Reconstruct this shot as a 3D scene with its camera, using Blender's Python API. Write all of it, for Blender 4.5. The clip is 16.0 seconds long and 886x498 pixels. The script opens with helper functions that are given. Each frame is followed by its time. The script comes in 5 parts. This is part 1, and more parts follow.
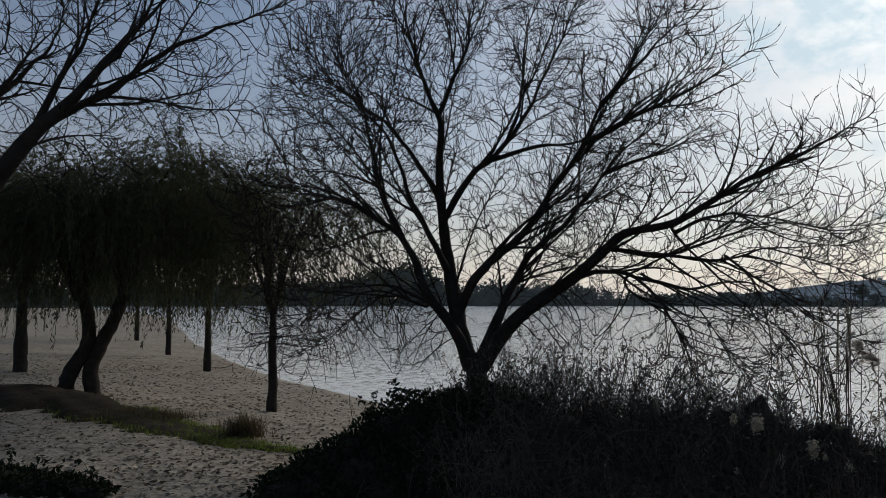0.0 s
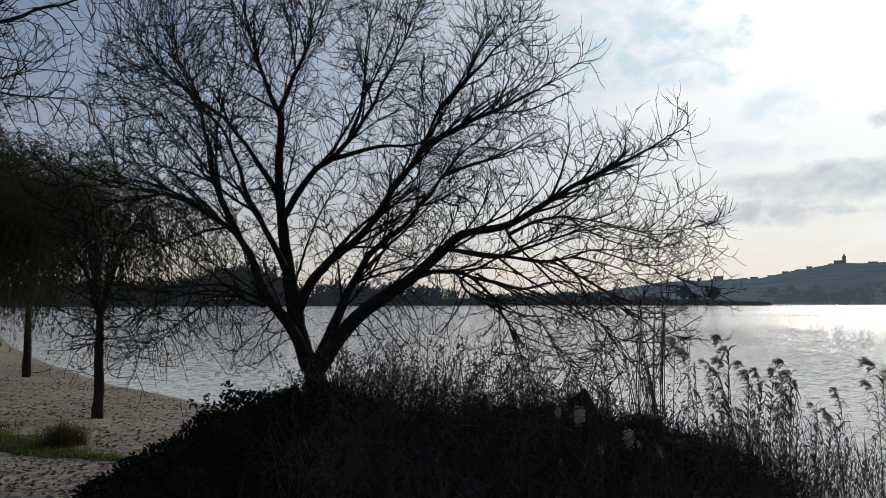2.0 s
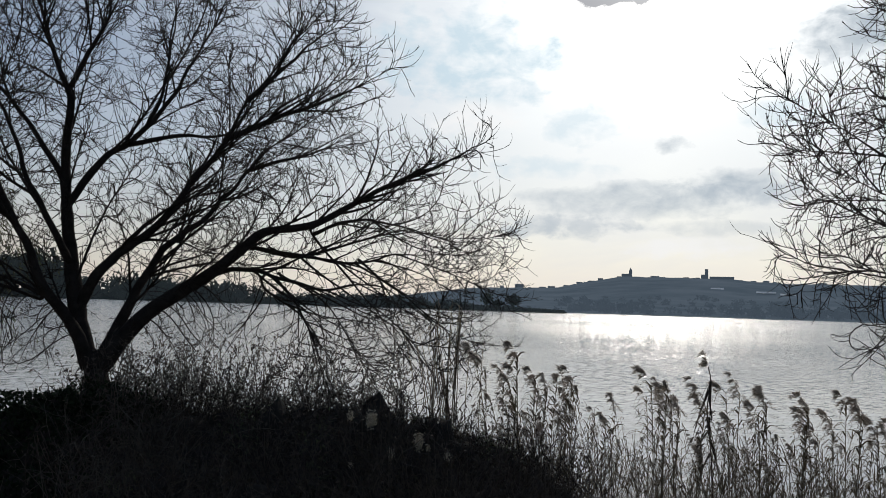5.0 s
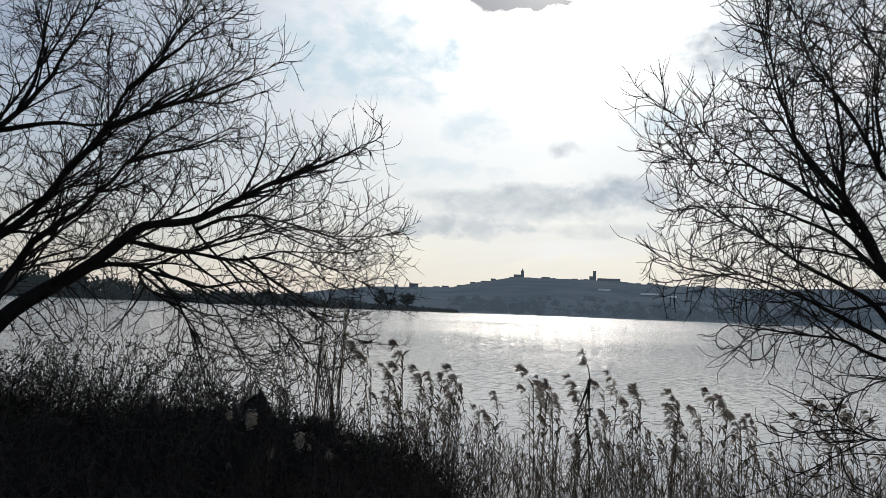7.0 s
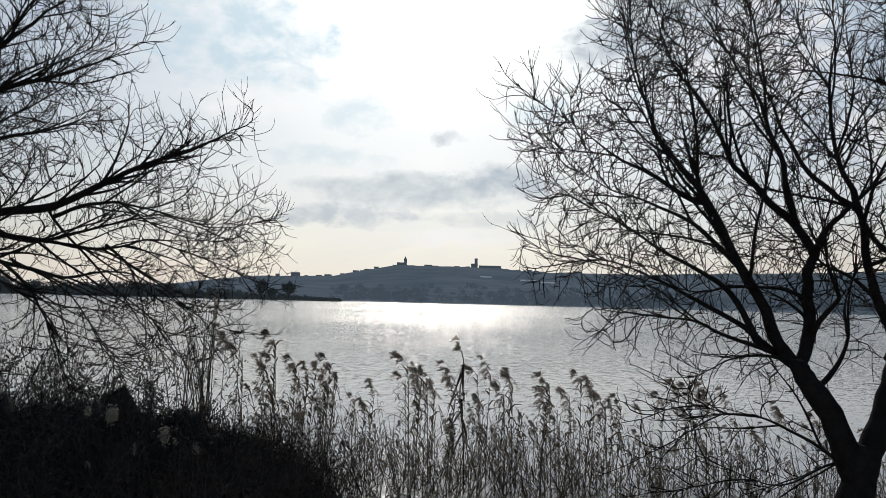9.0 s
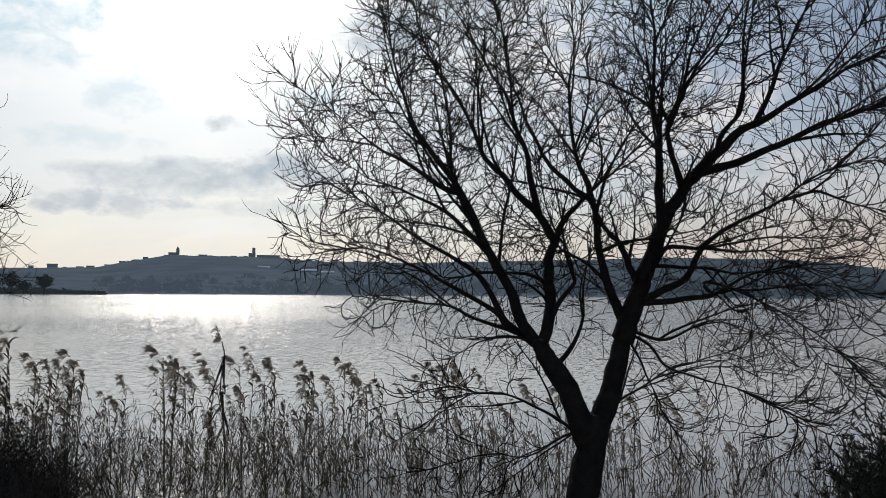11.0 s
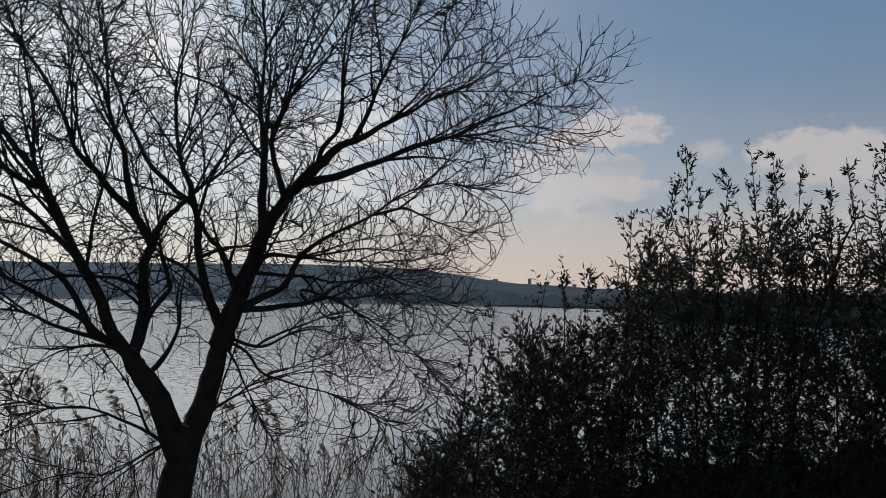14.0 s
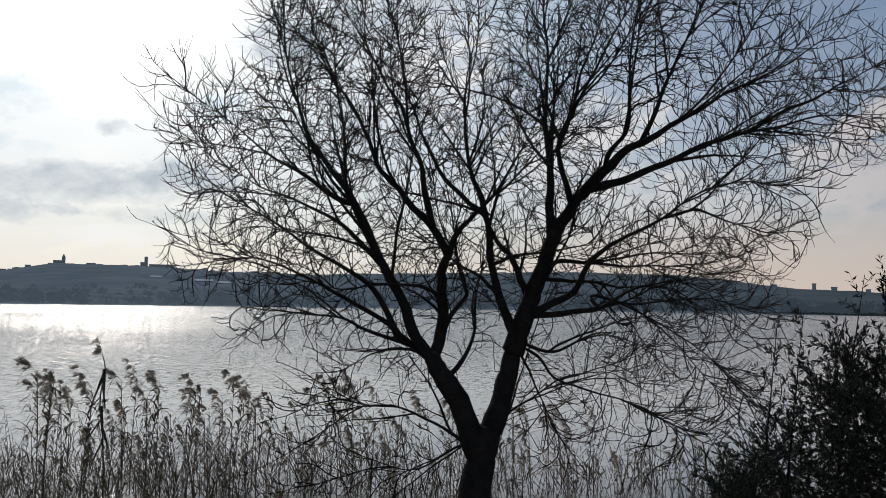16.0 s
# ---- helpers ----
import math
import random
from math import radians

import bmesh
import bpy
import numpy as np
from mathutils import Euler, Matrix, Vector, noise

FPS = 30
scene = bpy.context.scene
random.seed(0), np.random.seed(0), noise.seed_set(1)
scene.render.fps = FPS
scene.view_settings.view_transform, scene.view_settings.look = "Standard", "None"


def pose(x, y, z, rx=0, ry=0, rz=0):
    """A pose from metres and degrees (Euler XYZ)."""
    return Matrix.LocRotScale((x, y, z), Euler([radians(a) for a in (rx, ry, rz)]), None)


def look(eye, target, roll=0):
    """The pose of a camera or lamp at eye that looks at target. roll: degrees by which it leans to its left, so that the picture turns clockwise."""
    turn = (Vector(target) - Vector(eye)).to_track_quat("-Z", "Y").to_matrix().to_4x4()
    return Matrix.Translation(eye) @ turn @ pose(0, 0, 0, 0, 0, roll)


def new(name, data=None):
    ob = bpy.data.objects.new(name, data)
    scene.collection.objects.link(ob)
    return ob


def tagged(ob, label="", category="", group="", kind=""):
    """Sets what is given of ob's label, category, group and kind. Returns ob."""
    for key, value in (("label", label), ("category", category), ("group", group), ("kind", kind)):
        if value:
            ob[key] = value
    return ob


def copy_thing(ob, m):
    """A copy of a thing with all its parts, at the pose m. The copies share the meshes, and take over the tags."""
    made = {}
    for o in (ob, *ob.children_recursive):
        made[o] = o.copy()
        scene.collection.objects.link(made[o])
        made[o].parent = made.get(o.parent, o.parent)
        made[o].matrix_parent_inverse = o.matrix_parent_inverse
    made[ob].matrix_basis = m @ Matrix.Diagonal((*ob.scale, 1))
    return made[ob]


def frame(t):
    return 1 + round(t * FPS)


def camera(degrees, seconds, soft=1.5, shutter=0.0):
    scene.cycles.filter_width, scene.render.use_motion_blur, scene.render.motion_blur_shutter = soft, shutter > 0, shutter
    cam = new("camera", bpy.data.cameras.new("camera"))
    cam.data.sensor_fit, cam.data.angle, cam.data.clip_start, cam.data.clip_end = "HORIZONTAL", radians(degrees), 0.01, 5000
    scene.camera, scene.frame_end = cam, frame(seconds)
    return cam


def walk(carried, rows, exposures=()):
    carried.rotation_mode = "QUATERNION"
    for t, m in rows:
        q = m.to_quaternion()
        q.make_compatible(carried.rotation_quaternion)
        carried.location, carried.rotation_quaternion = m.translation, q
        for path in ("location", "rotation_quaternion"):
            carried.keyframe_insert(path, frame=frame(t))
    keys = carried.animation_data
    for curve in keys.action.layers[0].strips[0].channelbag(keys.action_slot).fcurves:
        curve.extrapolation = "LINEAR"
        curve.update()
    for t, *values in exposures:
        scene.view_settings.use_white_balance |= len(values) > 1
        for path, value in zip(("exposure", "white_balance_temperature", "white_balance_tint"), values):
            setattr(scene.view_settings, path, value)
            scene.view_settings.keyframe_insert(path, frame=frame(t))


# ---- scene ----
# ================= camera =================
cam = camera(56.48, 16.0, soft=0.5)
EYE = 1.65
ROWS = [
    (0, 0.045, 0.001, -0.007, 0.00, 3.67, 0.02),
    (0.5, 0.060, -0.014, -0.003, -1.30, 3.67, 0.12),
    (1, 0.081, -0.027, -0.007, -4.15, 3.69, 0.06),
    (1.5, 0.108, -0.037, -0.013, -7.35, 3.68, -0.00),
    (2, 0.129, -0.037, -0.011, -10.64, 3.65, -0.12),
    (2.5, 0.156, -0.037, -0.012, -12.95, 3.63, -0.21),
    (3, 0.171, -0.031, -0.009, -14.93, 3.67, 0.22),
    (3.5, 0.182, -0.022, -0.010, -16.63, 3.70, 0.80),
    (4, 0.194, -0.017, 0.005, -18.51, 3.73, 1.41),
    (4.5, 0.210, -0.017, 0.012, -20.65, 3.77, 1.62),
    (5, 0.226, -0.031, 0.005, -23.73, 3.91, 1.79),
    (7.5, 0.321, -0.081, 0.003, -32.77, 4.02, 2.15),
    (8, 0.344, -0.096, 0.001, -34.95, 3.89, 1.92),
    (10.5, 0.465, -0.203, -0.000, -49.06, 3.08, 0.72),
    (11, 0.506, -0.266, -0.005, -54.42, 3.01, 0.38),
    (11.5, 0.555, -0.335, -0.003, -60.52, 2.97, -0.01),
    (12, 0.609, -0.399, -0.005, -67.13, 3.00, 0.09),
    (12.5, 0.627, -0.442, 0.012, -71.92, 3.17, 0.55),
    (13, 0.618, -0.476, 0.014, -75.95, 3.32, 1.13),
    (13.5, 0.631, -0.519, 0.008, -78.41, 3.49, 1.06),
    (14, 0.640, -0.539, 0.016, -79.49, 3.68, 1.04),
    (14.5, 0.635, -0.545, 0.014, -79.40, 3.81, 1.02),
    (15, 0.637, -0.512, 0.006, -77.00, 3.87, 1.12),
    (15.5, 0.601, -0.433, -0.004, -69.95, 3.91, 0.45),
    (16, 0.561, -0.317, -0.008, -61.29, 3.93, 0.79),
]
EXPOSURES = [(0, 0.0), (16, 0.0)]
walk(cam, [(t, pose(x, y, EYE + z, 0, 0, yaw) @ pose(0, 0, 0, 90 + pitch) @ pose(0, 0, 0, 0, 0, roll))
           for t, x, y, z, yaw, pitch, roll in ROWS], EXPOSURES)

# ================= light =================
SUN_AZ, SUN_EL = 38.0, 23.0          # degrees clockwise from +y, and above the horizon
sun_dir = Vector((math.sin(radians(SUN_AZ)) * math.cos(radians(SUN_EL)),
                  math.cos(radians(SUN_AZ)) * math.cos(radians(SUN_EL)), math.sin(radians(SUN_EL))))
sun_data = bpy.data.lights.new("sun", "SUN")
sun_data.energy, sun_data.angle, sun_data.color = 1.35, radians(14), (1.0, 0.93, 0.82)
sun = new("sun", sun_data)
sun.matrix_world = look(sun_dir * 50, (0, 0, 0))


def node(tree, kind, links=None, **values):
    """A node; values set inputs by name, links joins inputs to sockets."""
    n = tree.nodes.new(kind)
    for key, value in values.items():
        n.inputs[key.replace("_", " ")].default_value = value
    for key, socket in (links or {}).items():
        tree.links.new(socket, n.inputs[key])
    return n


def maths(tree, op, a, b=0.0, clamp=False):
    n = tree.nodes.new("ShaderNodeMath")
    n.operation, n.use_clamp = op, clamp
    for i, v in enumerate((a, b)):
        if isinstance(v, (int, float)):
            n.inputs[i].default_value = v
        else:
            tree.links.new(v, n.inputs[i])
    return n.outputs[0]


def mix(tree, fac, a, b, mode="MIX"):
    n = tree.nodes.new("ShaderNodeMix")
    n.data_type, n.blend_type = "RGBA", mode
    for i, v in ((0, fac), (6, a), (7, b)):
        if isinstance(v, (int, float)):
            n.inputs[i].default_value = v
        elif isinstance(v, tuple):
            n.inputs[i].default_value = (*v, 1)
        else:
            tree.links.new(v, n.inputs[i])
    return n.outputs[2]


def ramp(tree, value, *stops):
    n = tree.nodes.new("ShaderNodeValToRGB")
    els = n.color_ramp.elements
    while len(els) < len(stops):
        els.new(0.5)
    for e, (p, c) in zip(els, stops):
        e.position, e.color = p, (*c, 1) if isinstance(c, tuple) else (c, c, c, 1)
    tree.links.new(value, n.inputs[0])
    return n.outputs[0]


def dot_dir(tree, direction, v):
    n = tree.nodes.new("ShaderNodeVectorMath")
    n.operation = "DOT_PRODUCT"
    tree.links.new(direction, n.inputs[0])
    n.inputs[1].default_value = v
    return n.outputs["Value"]


def make_world():
    world = bpy.data.worlds.new("world")
    scene.world = world
    world.use_nodes = True
    t = world.node_tree
    t.nodes.clear()
    out = t.nodes.new("ShaderNodeOutputWorld")
    sky = t.nodes.new("ShaderNodeTexSky")
    sky.sky_type, sky.sun_disc = "NISHITA", False
    sky.sun_elevation, sky.sun_rotation = radians(SUN_EL), radians(SUN_AZ)
    sky.dust_density, sky.air_density, sky.ozone_density = 0.6, 1.0, 1.5
    direction = t.nodes.new("ShaderNodeTexCoord").outputs["Generated"]
    sep = node(t, "ShaderNodeSeparateXYZ", {0: direction})
    degrees = 180 / math.pi
    az = maths(t, "MULTIPLY", maths(t, "ARCTAN2", sep.outputs[0], sep.outputs[1]), degrees)
    el = maths(t, "MULTIPLY", maths(t, "ARCSINE", sep.outputs[2]), degrees)
    off = maths(t, "MULTIPLY", maths(t, "ARCCOSINE", dot_dir(t, direction, sun_dir)), degrees / 90)
    # noise in bearing and height: billows, and long flat streaks
    uv = node(t, "ShaderNodeCombineXYZ", {0: maths(t, "MULTIPLY", az, 0.1), 1: maths(t, "MULTIPLY", el, 0.16)})
    billow = node(t, "ShaderNodeTexNoise", {"Vector": uv.outputs[0]}, Scale=4.6, Detail=8.0, Roughness=0.58, Distortion=0.2).outputs[0]
    uv2 = node(t, "ShaderNodeCombineXYZ", {0: maths(t, "MULTIPLY", az, 0.04), 1: maths(t, "MULTIPLY", el, 0.14)})
    streak = node(t, "ShaderNodeTexNoise", {"Vector": uv2.outputs[0]}, Scale=2.6, Detail=6.0, Roughness=0.55, Distortion=0.6).outputs[0]
    rough = maths(t, "SUBTRACT", billow, 0.5)
    blue = mix(t, 1.0, sky.outputs[0], (0.059, 0.064, 0.069), "MULTIPLY")
    # thin veil of cloud, thick round the sun
    veil = ramp(t, off, (0.0, 1.0), (0.12, 0.92), (0.22, 0.66), (0.36, 0.36), (0.55, 0.12), (1.0, 0.05))
    veil = maths(t, "MULTIPLY", veil, maths(t, "ADD", 0.25, maths(t, "MULTIPLY", streak, 1.45)), True)
    white = ramp(t, off, (0.0, (1.0, 1.0, 1.0)), (0.15, (0.90, 0.95, 0.98)), (0.3, (0.68, 0.74, 0.80)), (0.6, (0.45, 0.48, 0.54)))
    col = mix(t, veil, blue, white)
    # warm haze low down
    low = maths(t, "POWER", 2.718, maths(t, "MULTIPLY", maths(t, "MAXIMUM", el, 0.0), -0.14))
    haze = ramp(t, off, (0.15, (0.80, 0.75, 0.69)), (0.4, (0.715, 0.645, 0.605)), (0.7, (0.62, 0.51, 0.46)), (1.0, (0.36, 0.36, 0.40)))
    col = mix(t, maths(t, "MULTIPLY", low, 0.85), col, haze)
    lit = ramp(t, off, (0.1, (1.0, 1.0, 1.0)), (0.3, (0.82, 0.82, 0.83)), (0.6, (0.52, 0.49, 0.49)), (1.0, (0.45, 0.45, 0.48)))
    shade = ramp(t, off, (0.1, (0.44, 0.51, 0.57)), (0.3, (0.40, 0.47, 0.55)), (0.6, (0.33, 0.36, 0.42)))

    def cloud(col, tone, strength, u, v, w, h, rag=4.6, crisp=0.8):
        a = maths(t, "DIVIDE", maths(t, "SUBTRACT", az, u), w)
        b = maths(t, "DIVIDE", maths(t, "SUBTRACT", el, v), h)
        q = maths(t, "ADD", maths(t, "MULTIPLY", a, a), maths(t, "MULTIPLY", b, b))
        q = maths(t, "ADD", maths(t, "SUBTRACT", 1.0, q), maths(t, "MULTIPLY", rough, rag))
        return mix(t, maths(t, "MULTIPLY", maths(t, "MULTIPLY", q, crisp, True), strength), col, tone)

    dark = (0.36, 0.37, 0.40)
    gap = ramp(t, off, (0.1, (0.66, 0.80, 0.88)), (0.3, (0.50, 0.62, 0.72)), (0.6, (0.2, 0.32, 0.52)))
    # the sun behind the cloud
    core = maths(t, "POWER", maths(t, "SUBTRACT", 1.0, off, True), 22.0)
    col = mix(t, 1.0, col, mix(t, core, (0.0, 0.0, 0.0), (1.2, 1.18, 1.13)), "ADD")
    disc = maths(t, "POWER", maths(t, "SUBTRACT", 1.0, off, True), 44.0)
    col = mix(t, 1.0, col, mix(t, disc, (0.0, 0.0, 0.0), (12.0, 11.6, 10.8)), "ADD")
    deep = (0.12, 0.262, 0.44)
    mist = (0.31, 0.37, 0.44)
    rosy = (0.60, 0.485, 0.44)
    clouds = ((deep, 0.5, 104, 19, 17, 7.5, 0.8), (rosy, 0.6, 88, 2, 34, 5, 0.8), (gap, 0.95, 25, 17, 8, 3.4), (gap, 0.6, 33, 12.5, 3, 1.6),
                    (gap, 0.5, 46, 13, 3, 1.5), (gap, 0.5, 31, 9.6, 5, 0.9), (lit, 0.8, 25.5, 12.8, 4, 1.4), (shade, 0.85, 37, 7.5, 9, 1.35, 2.2),
                    (shade, 0.95, 43.5, 8.4, 4.5, 1.3, 2.4), (shade, 0.5, 31, 5.6, 6, 0.9), (shade, 0.35, 42, 5.6, 7, 0.6), (lit, 0.7, 40, 4.3, 5, 0.8),
                    (dark, 0.95, 36.0, 22.6, 6.0, 2.9, 2.6, 2.5), (shade, 0.75, 50, 17.5, 4, 1.8))
    right = ((shade, 0.7, 55, 19, 6, 2.4), (shade, 0.6, 39.5, 11.2, 1.4, 0.6), (shade, 0.4, 29.5, 5.4, 3, 0.7), (gap, 0.8, 68, 19, 7, 4),
                    (lit, 0.9, 60.5, 16, 6, 4.5), (lit, 0.85, 69, 10, 7, 3.5), (lit, 0.9, 73.5, 12.5, 4.5, 2.2), (lit, 0.7, 77, 7, 7, 2.6),
                    (lit, 0.85, 88.5, 8.4, 5.5, 3.4, 3.6, 1.5), (lit, 0.95, 91.0, 11.8, 3.8, 1.7, 3.6, 1.6), (shade, 0.7, 90.5, 9.4, 3.4, 0.9), (mist, 0.7, 93, 6.8, 5, 1.3), (mist, 0.6, 98.5, 8.2, 2.6, 1.4), (lit, 0.8, 92, 7.9, 2.6, 0.8, 3.6, 1.4), (lit, 0.7, 97.5, 10.2, 1.6, 0.9),
                    (lit, 0.95, 105, 9.6, 5.8, 2.3, 3.6, 1.6), (lit, 0.7, 107, 6.5, 7, 3), (shade, 0.4, 104, 7.3, 5, 1.0))
    for tone, strength, *spot in clouds + right:
        col = cloud(col, tone, strength, *spot)
    bg = node(t, "ShaderNodeBackground", {"Color": col}, Strength=1.0)
    t.links.new(bg.outputs[0], out.inputs[0])



make_world()


# ================= materials =================
def material(name, base, rough=0.8, bump=0.0, bump_scale=40.0, vary=0.3, scale=6.0, island=0.0, spec=0.3, second=None, through_light=0.0):
    """A rough natural surface: two colours mixed by noise at two scales, with fine relief."""
    m = bpy.data.materials.new(name)
    m.use_nodes = True
    t = m.node_tree
    b = t.nodes["Principled BSDF"]
    pos = t.nodes.new("ShaderNodeTexCoord").outputs["Object"]
    n1 = node(t, "ShaderNodeTexNoise", {"Vector": pos}, Scale=scale, Detail=5.0)
    n2 = node(t, "ShaderNodeTexNoise", {"Vector": pos}, Scale=scale * 9, Detail=3.0)
    f = maths(t, "ADD", maths(t, "MULTIPLY", n1.outputs[0], 0.65), maths(t, "MULTIPLY", n2.outputs[0], 0.35))
    f = ramp(t, f, (0.35, 0.0), (0.65, 1.0))
    other = second or tuple(c * (1 - vary) for c in base)
    col = mix(t, f, base, other)
    if island:
        rnd = t.nodes.new("ShaderNodeNewGeometry").outputs["Random Per Island"]
        k = maths(t, "ADD", maths(t, "MULTIPLY", rnd, 2 * island), 1 - island)
        hsv = node(t, "ShaderNodeHueSaturation", {"Color": col, "Value": k})
        col = hsv.outputs[0]
    t.links.new(col, b.inputs["Base Color"])
    b.inputs["Roughness"].default_value = rough
    b.inputs["Specular IOR Level"].default_value = spec
    if bump:
        n3 = node(t, "ShaderNodeTexNoise", {"Vector": pos}, Scale=bump_scale, Detail=6.0)
        bp = node(t, "ShaderNodeBump", {"Height": n3.outputs[0]}, Strength=bump, Distance=0.02)
        t.links.new(bp.outputs[0], b.inputs["Normal"])
    if through_light:
        tr = node(t, "ShaderNodeBsdfTranslucent", {"Color": col})
        mx = node(t, "ShaderNodeMixShader", {1: b.outputs[0], 2: tr.outputs[0]})
        mx.inputs[0].default_value = through_light
        t.links.new(mx.outputs[0], t.nodes["Material Output"].inputs[0])
    return m


WAVE = 2.2          # steepness of the ripples


def water_material():
    m = bpy.data.materials.new("lake_water")
    m.use_nodes = True
    t = m.node_tree
    b = t.nodes["Principled BSDF"]
    pos = t.nodes.new("ShaderNodeTexCoord").outputs["Object"]
    mp = node(t, "ShaderNodeMapping", {"Vector": pos})
    mp.inputs["Rotation"].default_value = (0, 0, radians(-25))
    mp.inputs["Scale"].default_value = (0.5, 1.0, 1.0)
    big = node(t, "ShaderNodeTexNoise", {"Vector": mp.outputs[0]}, Scale=7.0, Detail=2.0)
    small = node(t, "ShaderNodeTexNoise", {"Vector": mp.outputs[0]}, Scale=24.0, Detail=2.0, Roughness=0.6)
    gust = node(t, "ShaderNodeTexNoise", {"Vector": pos}, Scale=0.03, Detail=3.0)
    patch = node(t, "ShaderNodeTexNoise", {"Vector": mp.outputs[0]}, Scale=0.35, Detail=4.0)
    # sheltered by the bank, livelier out on the lake
    xyz = node(t, "ShaderNodeSeparateXYZ", {0: pos})
    out = maths(t, "SQRT", maths(t, "ADD", maths(t, "MULTIPLY", xyz.outputs[0], xyz.outputs[0]), maths(t, "MULTIPLY", xyz.outputs[1], xyz.outputs[1])))
    out = ramp(t, maths(t, "MULTIPLY", out, 0.005), (0.05, 0.1), (0.15, 0.3), (0.4, 0.8), (0.9, 1.0))
    st = maths(t, "MULTIPLY", out, maths(t, "ADD", ramp(t, patch.outputs[0], (0.35, 0.7), (0.7, 1.0)), maths(t, "MULTIPLY", gust.outputs[0], 0.25)))
    # wave slopes, the same however far off they are
    slope = mix(t, 0.5, big.outputs["Color"], small.outputs["Color"])
    tilt = node(t, "ShaderNodeSeparateColor", {0: slope})
    sx, sy = (maths(t, "MULTIPLY", maths(t, "MULTIPLY", maths(t, "SUBTRACT", c, 0.5), WAVE), st) for c in (tilt.outputs[0], tilt.outputs[1]))
    wave = node(t, "ShaderNodeCombineXYZ", {0: sx, 1: sy}, Z=1.0)
    flat = t.nodes.new("ShaderNodeVectorMath")
    flat.operation = "NORMALIZE"
    t.links.new(wave.outputs[0], flat.inputs[0])
    t.links.new(flat.outputs[0], b.inputs["Normal"])
    t.links.new(ramp(t, gust.outputs[0], (0.3, 0.07), (0.7, 0.13)), b.inputs["Roughness"])
    b.inputs["Base Color"].default_value = (0.50, 0.495, 0.47, 1)
    b.inputs["IOR"].default_value = 1.33
    return m


def sand_material():
    m = bpy.data.materials.new("sand_with_litter")
    m.use_nodes = True
    t = m.node_tree
    b = t.nodes["Principled BSDF"]
    pos = t.nodes.new("ShaderNodeTexCoord").outputs["Object"]
    n1 = node(t, "ShaderNodeTexNoise", {"Vector": pos}, Scale=0.5, Detail=6.0)
    n2 = node(t, "ShaderNodeTexNoise", {"Vector": pos}, Scale=14.0, Detail=5.0)
    n3 = node(t, "ShaderNodeTexNoise", {"Vector": pos}, Scale=4.5, Detail=6.0, Roughness=0.7)
    v = node(t, "ShaderNodeTexVoronoi", {"Vector": pos}, Scale=16.0)
    col = mix(t, ramp(t, n1.outputs[0], (0.35, 0.0), (0.65, 1.0)), (0.45, 0.39, 0.305), (0.36, 0.305, 0.23))
    col = mix(t, ramp(t, n3.outputs[0], (0.42, 0.0), (0.62, 0.75)), col, (0.19, 0.155, 0.125))
    col = mix(t, ramp(t, n2.outputs[0], (0.5, 0.0), (0.66, 0.6)), col, (0.14, 0.11, 0.085))
    t.links.new(col, b.inputs["Base Color"])
    b.inputs["Roughness"].default_value = 0.95
    b.inputs["Specular IOR Level"].default_value = 0.15
    h = maths(t, "ADD", n3.outputs[0], v.outputs["Distance"])
    bp = node(t, "ShaderNodeBump", {"Height": h}, Strength=0.6, Distance=0.03)
    t.links.new(bp.outputs[0], b.inputs["Normal"])
    return m


def backdrop_material(name, base, second, scale, haze_glow, haze_glow2=None):
    """Far land: plain distance, with the haze painted on as a faint surface glow."""
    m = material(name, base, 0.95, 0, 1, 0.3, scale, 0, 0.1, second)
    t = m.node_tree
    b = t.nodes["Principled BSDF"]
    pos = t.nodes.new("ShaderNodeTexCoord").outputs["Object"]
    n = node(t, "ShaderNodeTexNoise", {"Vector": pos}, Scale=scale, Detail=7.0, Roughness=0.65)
    col = mix(t, ramp(t, n.outputs[0], (0.38, 0.0), (0.62, 1.0)), haze_glow, haze_glow2 or haze_glow)
    # the painted haze is set stronger towards the sun, as scattering air would be
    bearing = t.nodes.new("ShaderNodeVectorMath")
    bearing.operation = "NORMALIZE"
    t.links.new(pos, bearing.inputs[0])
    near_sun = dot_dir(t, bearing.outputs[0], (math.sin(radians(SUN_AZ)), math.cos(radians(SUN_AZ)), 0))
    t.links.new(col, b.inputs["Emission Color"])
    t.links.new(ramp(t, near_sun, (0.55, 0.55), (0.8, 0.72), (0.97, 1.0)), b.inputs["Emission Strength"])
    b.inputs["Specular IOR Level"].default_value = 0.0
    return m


BARK = material("dark_bark", (0.045, 0.038, 0.033), 0.95, 0.7, 60, 0.5, 8, 0, 0.1)
TWIG = material("brown_twigs", (0.032, 0.026, 0.022), 0.95, 0, 1, 0.4, 5, 0, 0.08)
PALE_BARK = material("grey_bark", (0.07, 0.062, 0.05), 0.9, 0.6, 50, 0.5, 8)
WILLOW_LEAF = material("weeping_leaves", (0.061, 0.076, 0.034), 0.85, 0, 1, 0.4, 2, 0.4, 0.1, (0.062, 0.056, 0.032), 0.45)
BRAMBLE_LEAF = material("bramble_leaves", (0.024, 0.033, 0.016), 0.75, 0, 1, 0.4, 3, 0.5, 0.1, None, 0.12)
OLEASTER_LEAF = material("lance_leaves", (0.05, 0.052, 0.038), 0.55, 0, 1, 0.4, 3, 0.4, 0.35, None, 0.2)
DRY_STEM = material("dry_stems", (0.085, 0.066, 0.052), 0.9, 0, 1, 0.4, 3, 0.4, 0.2)
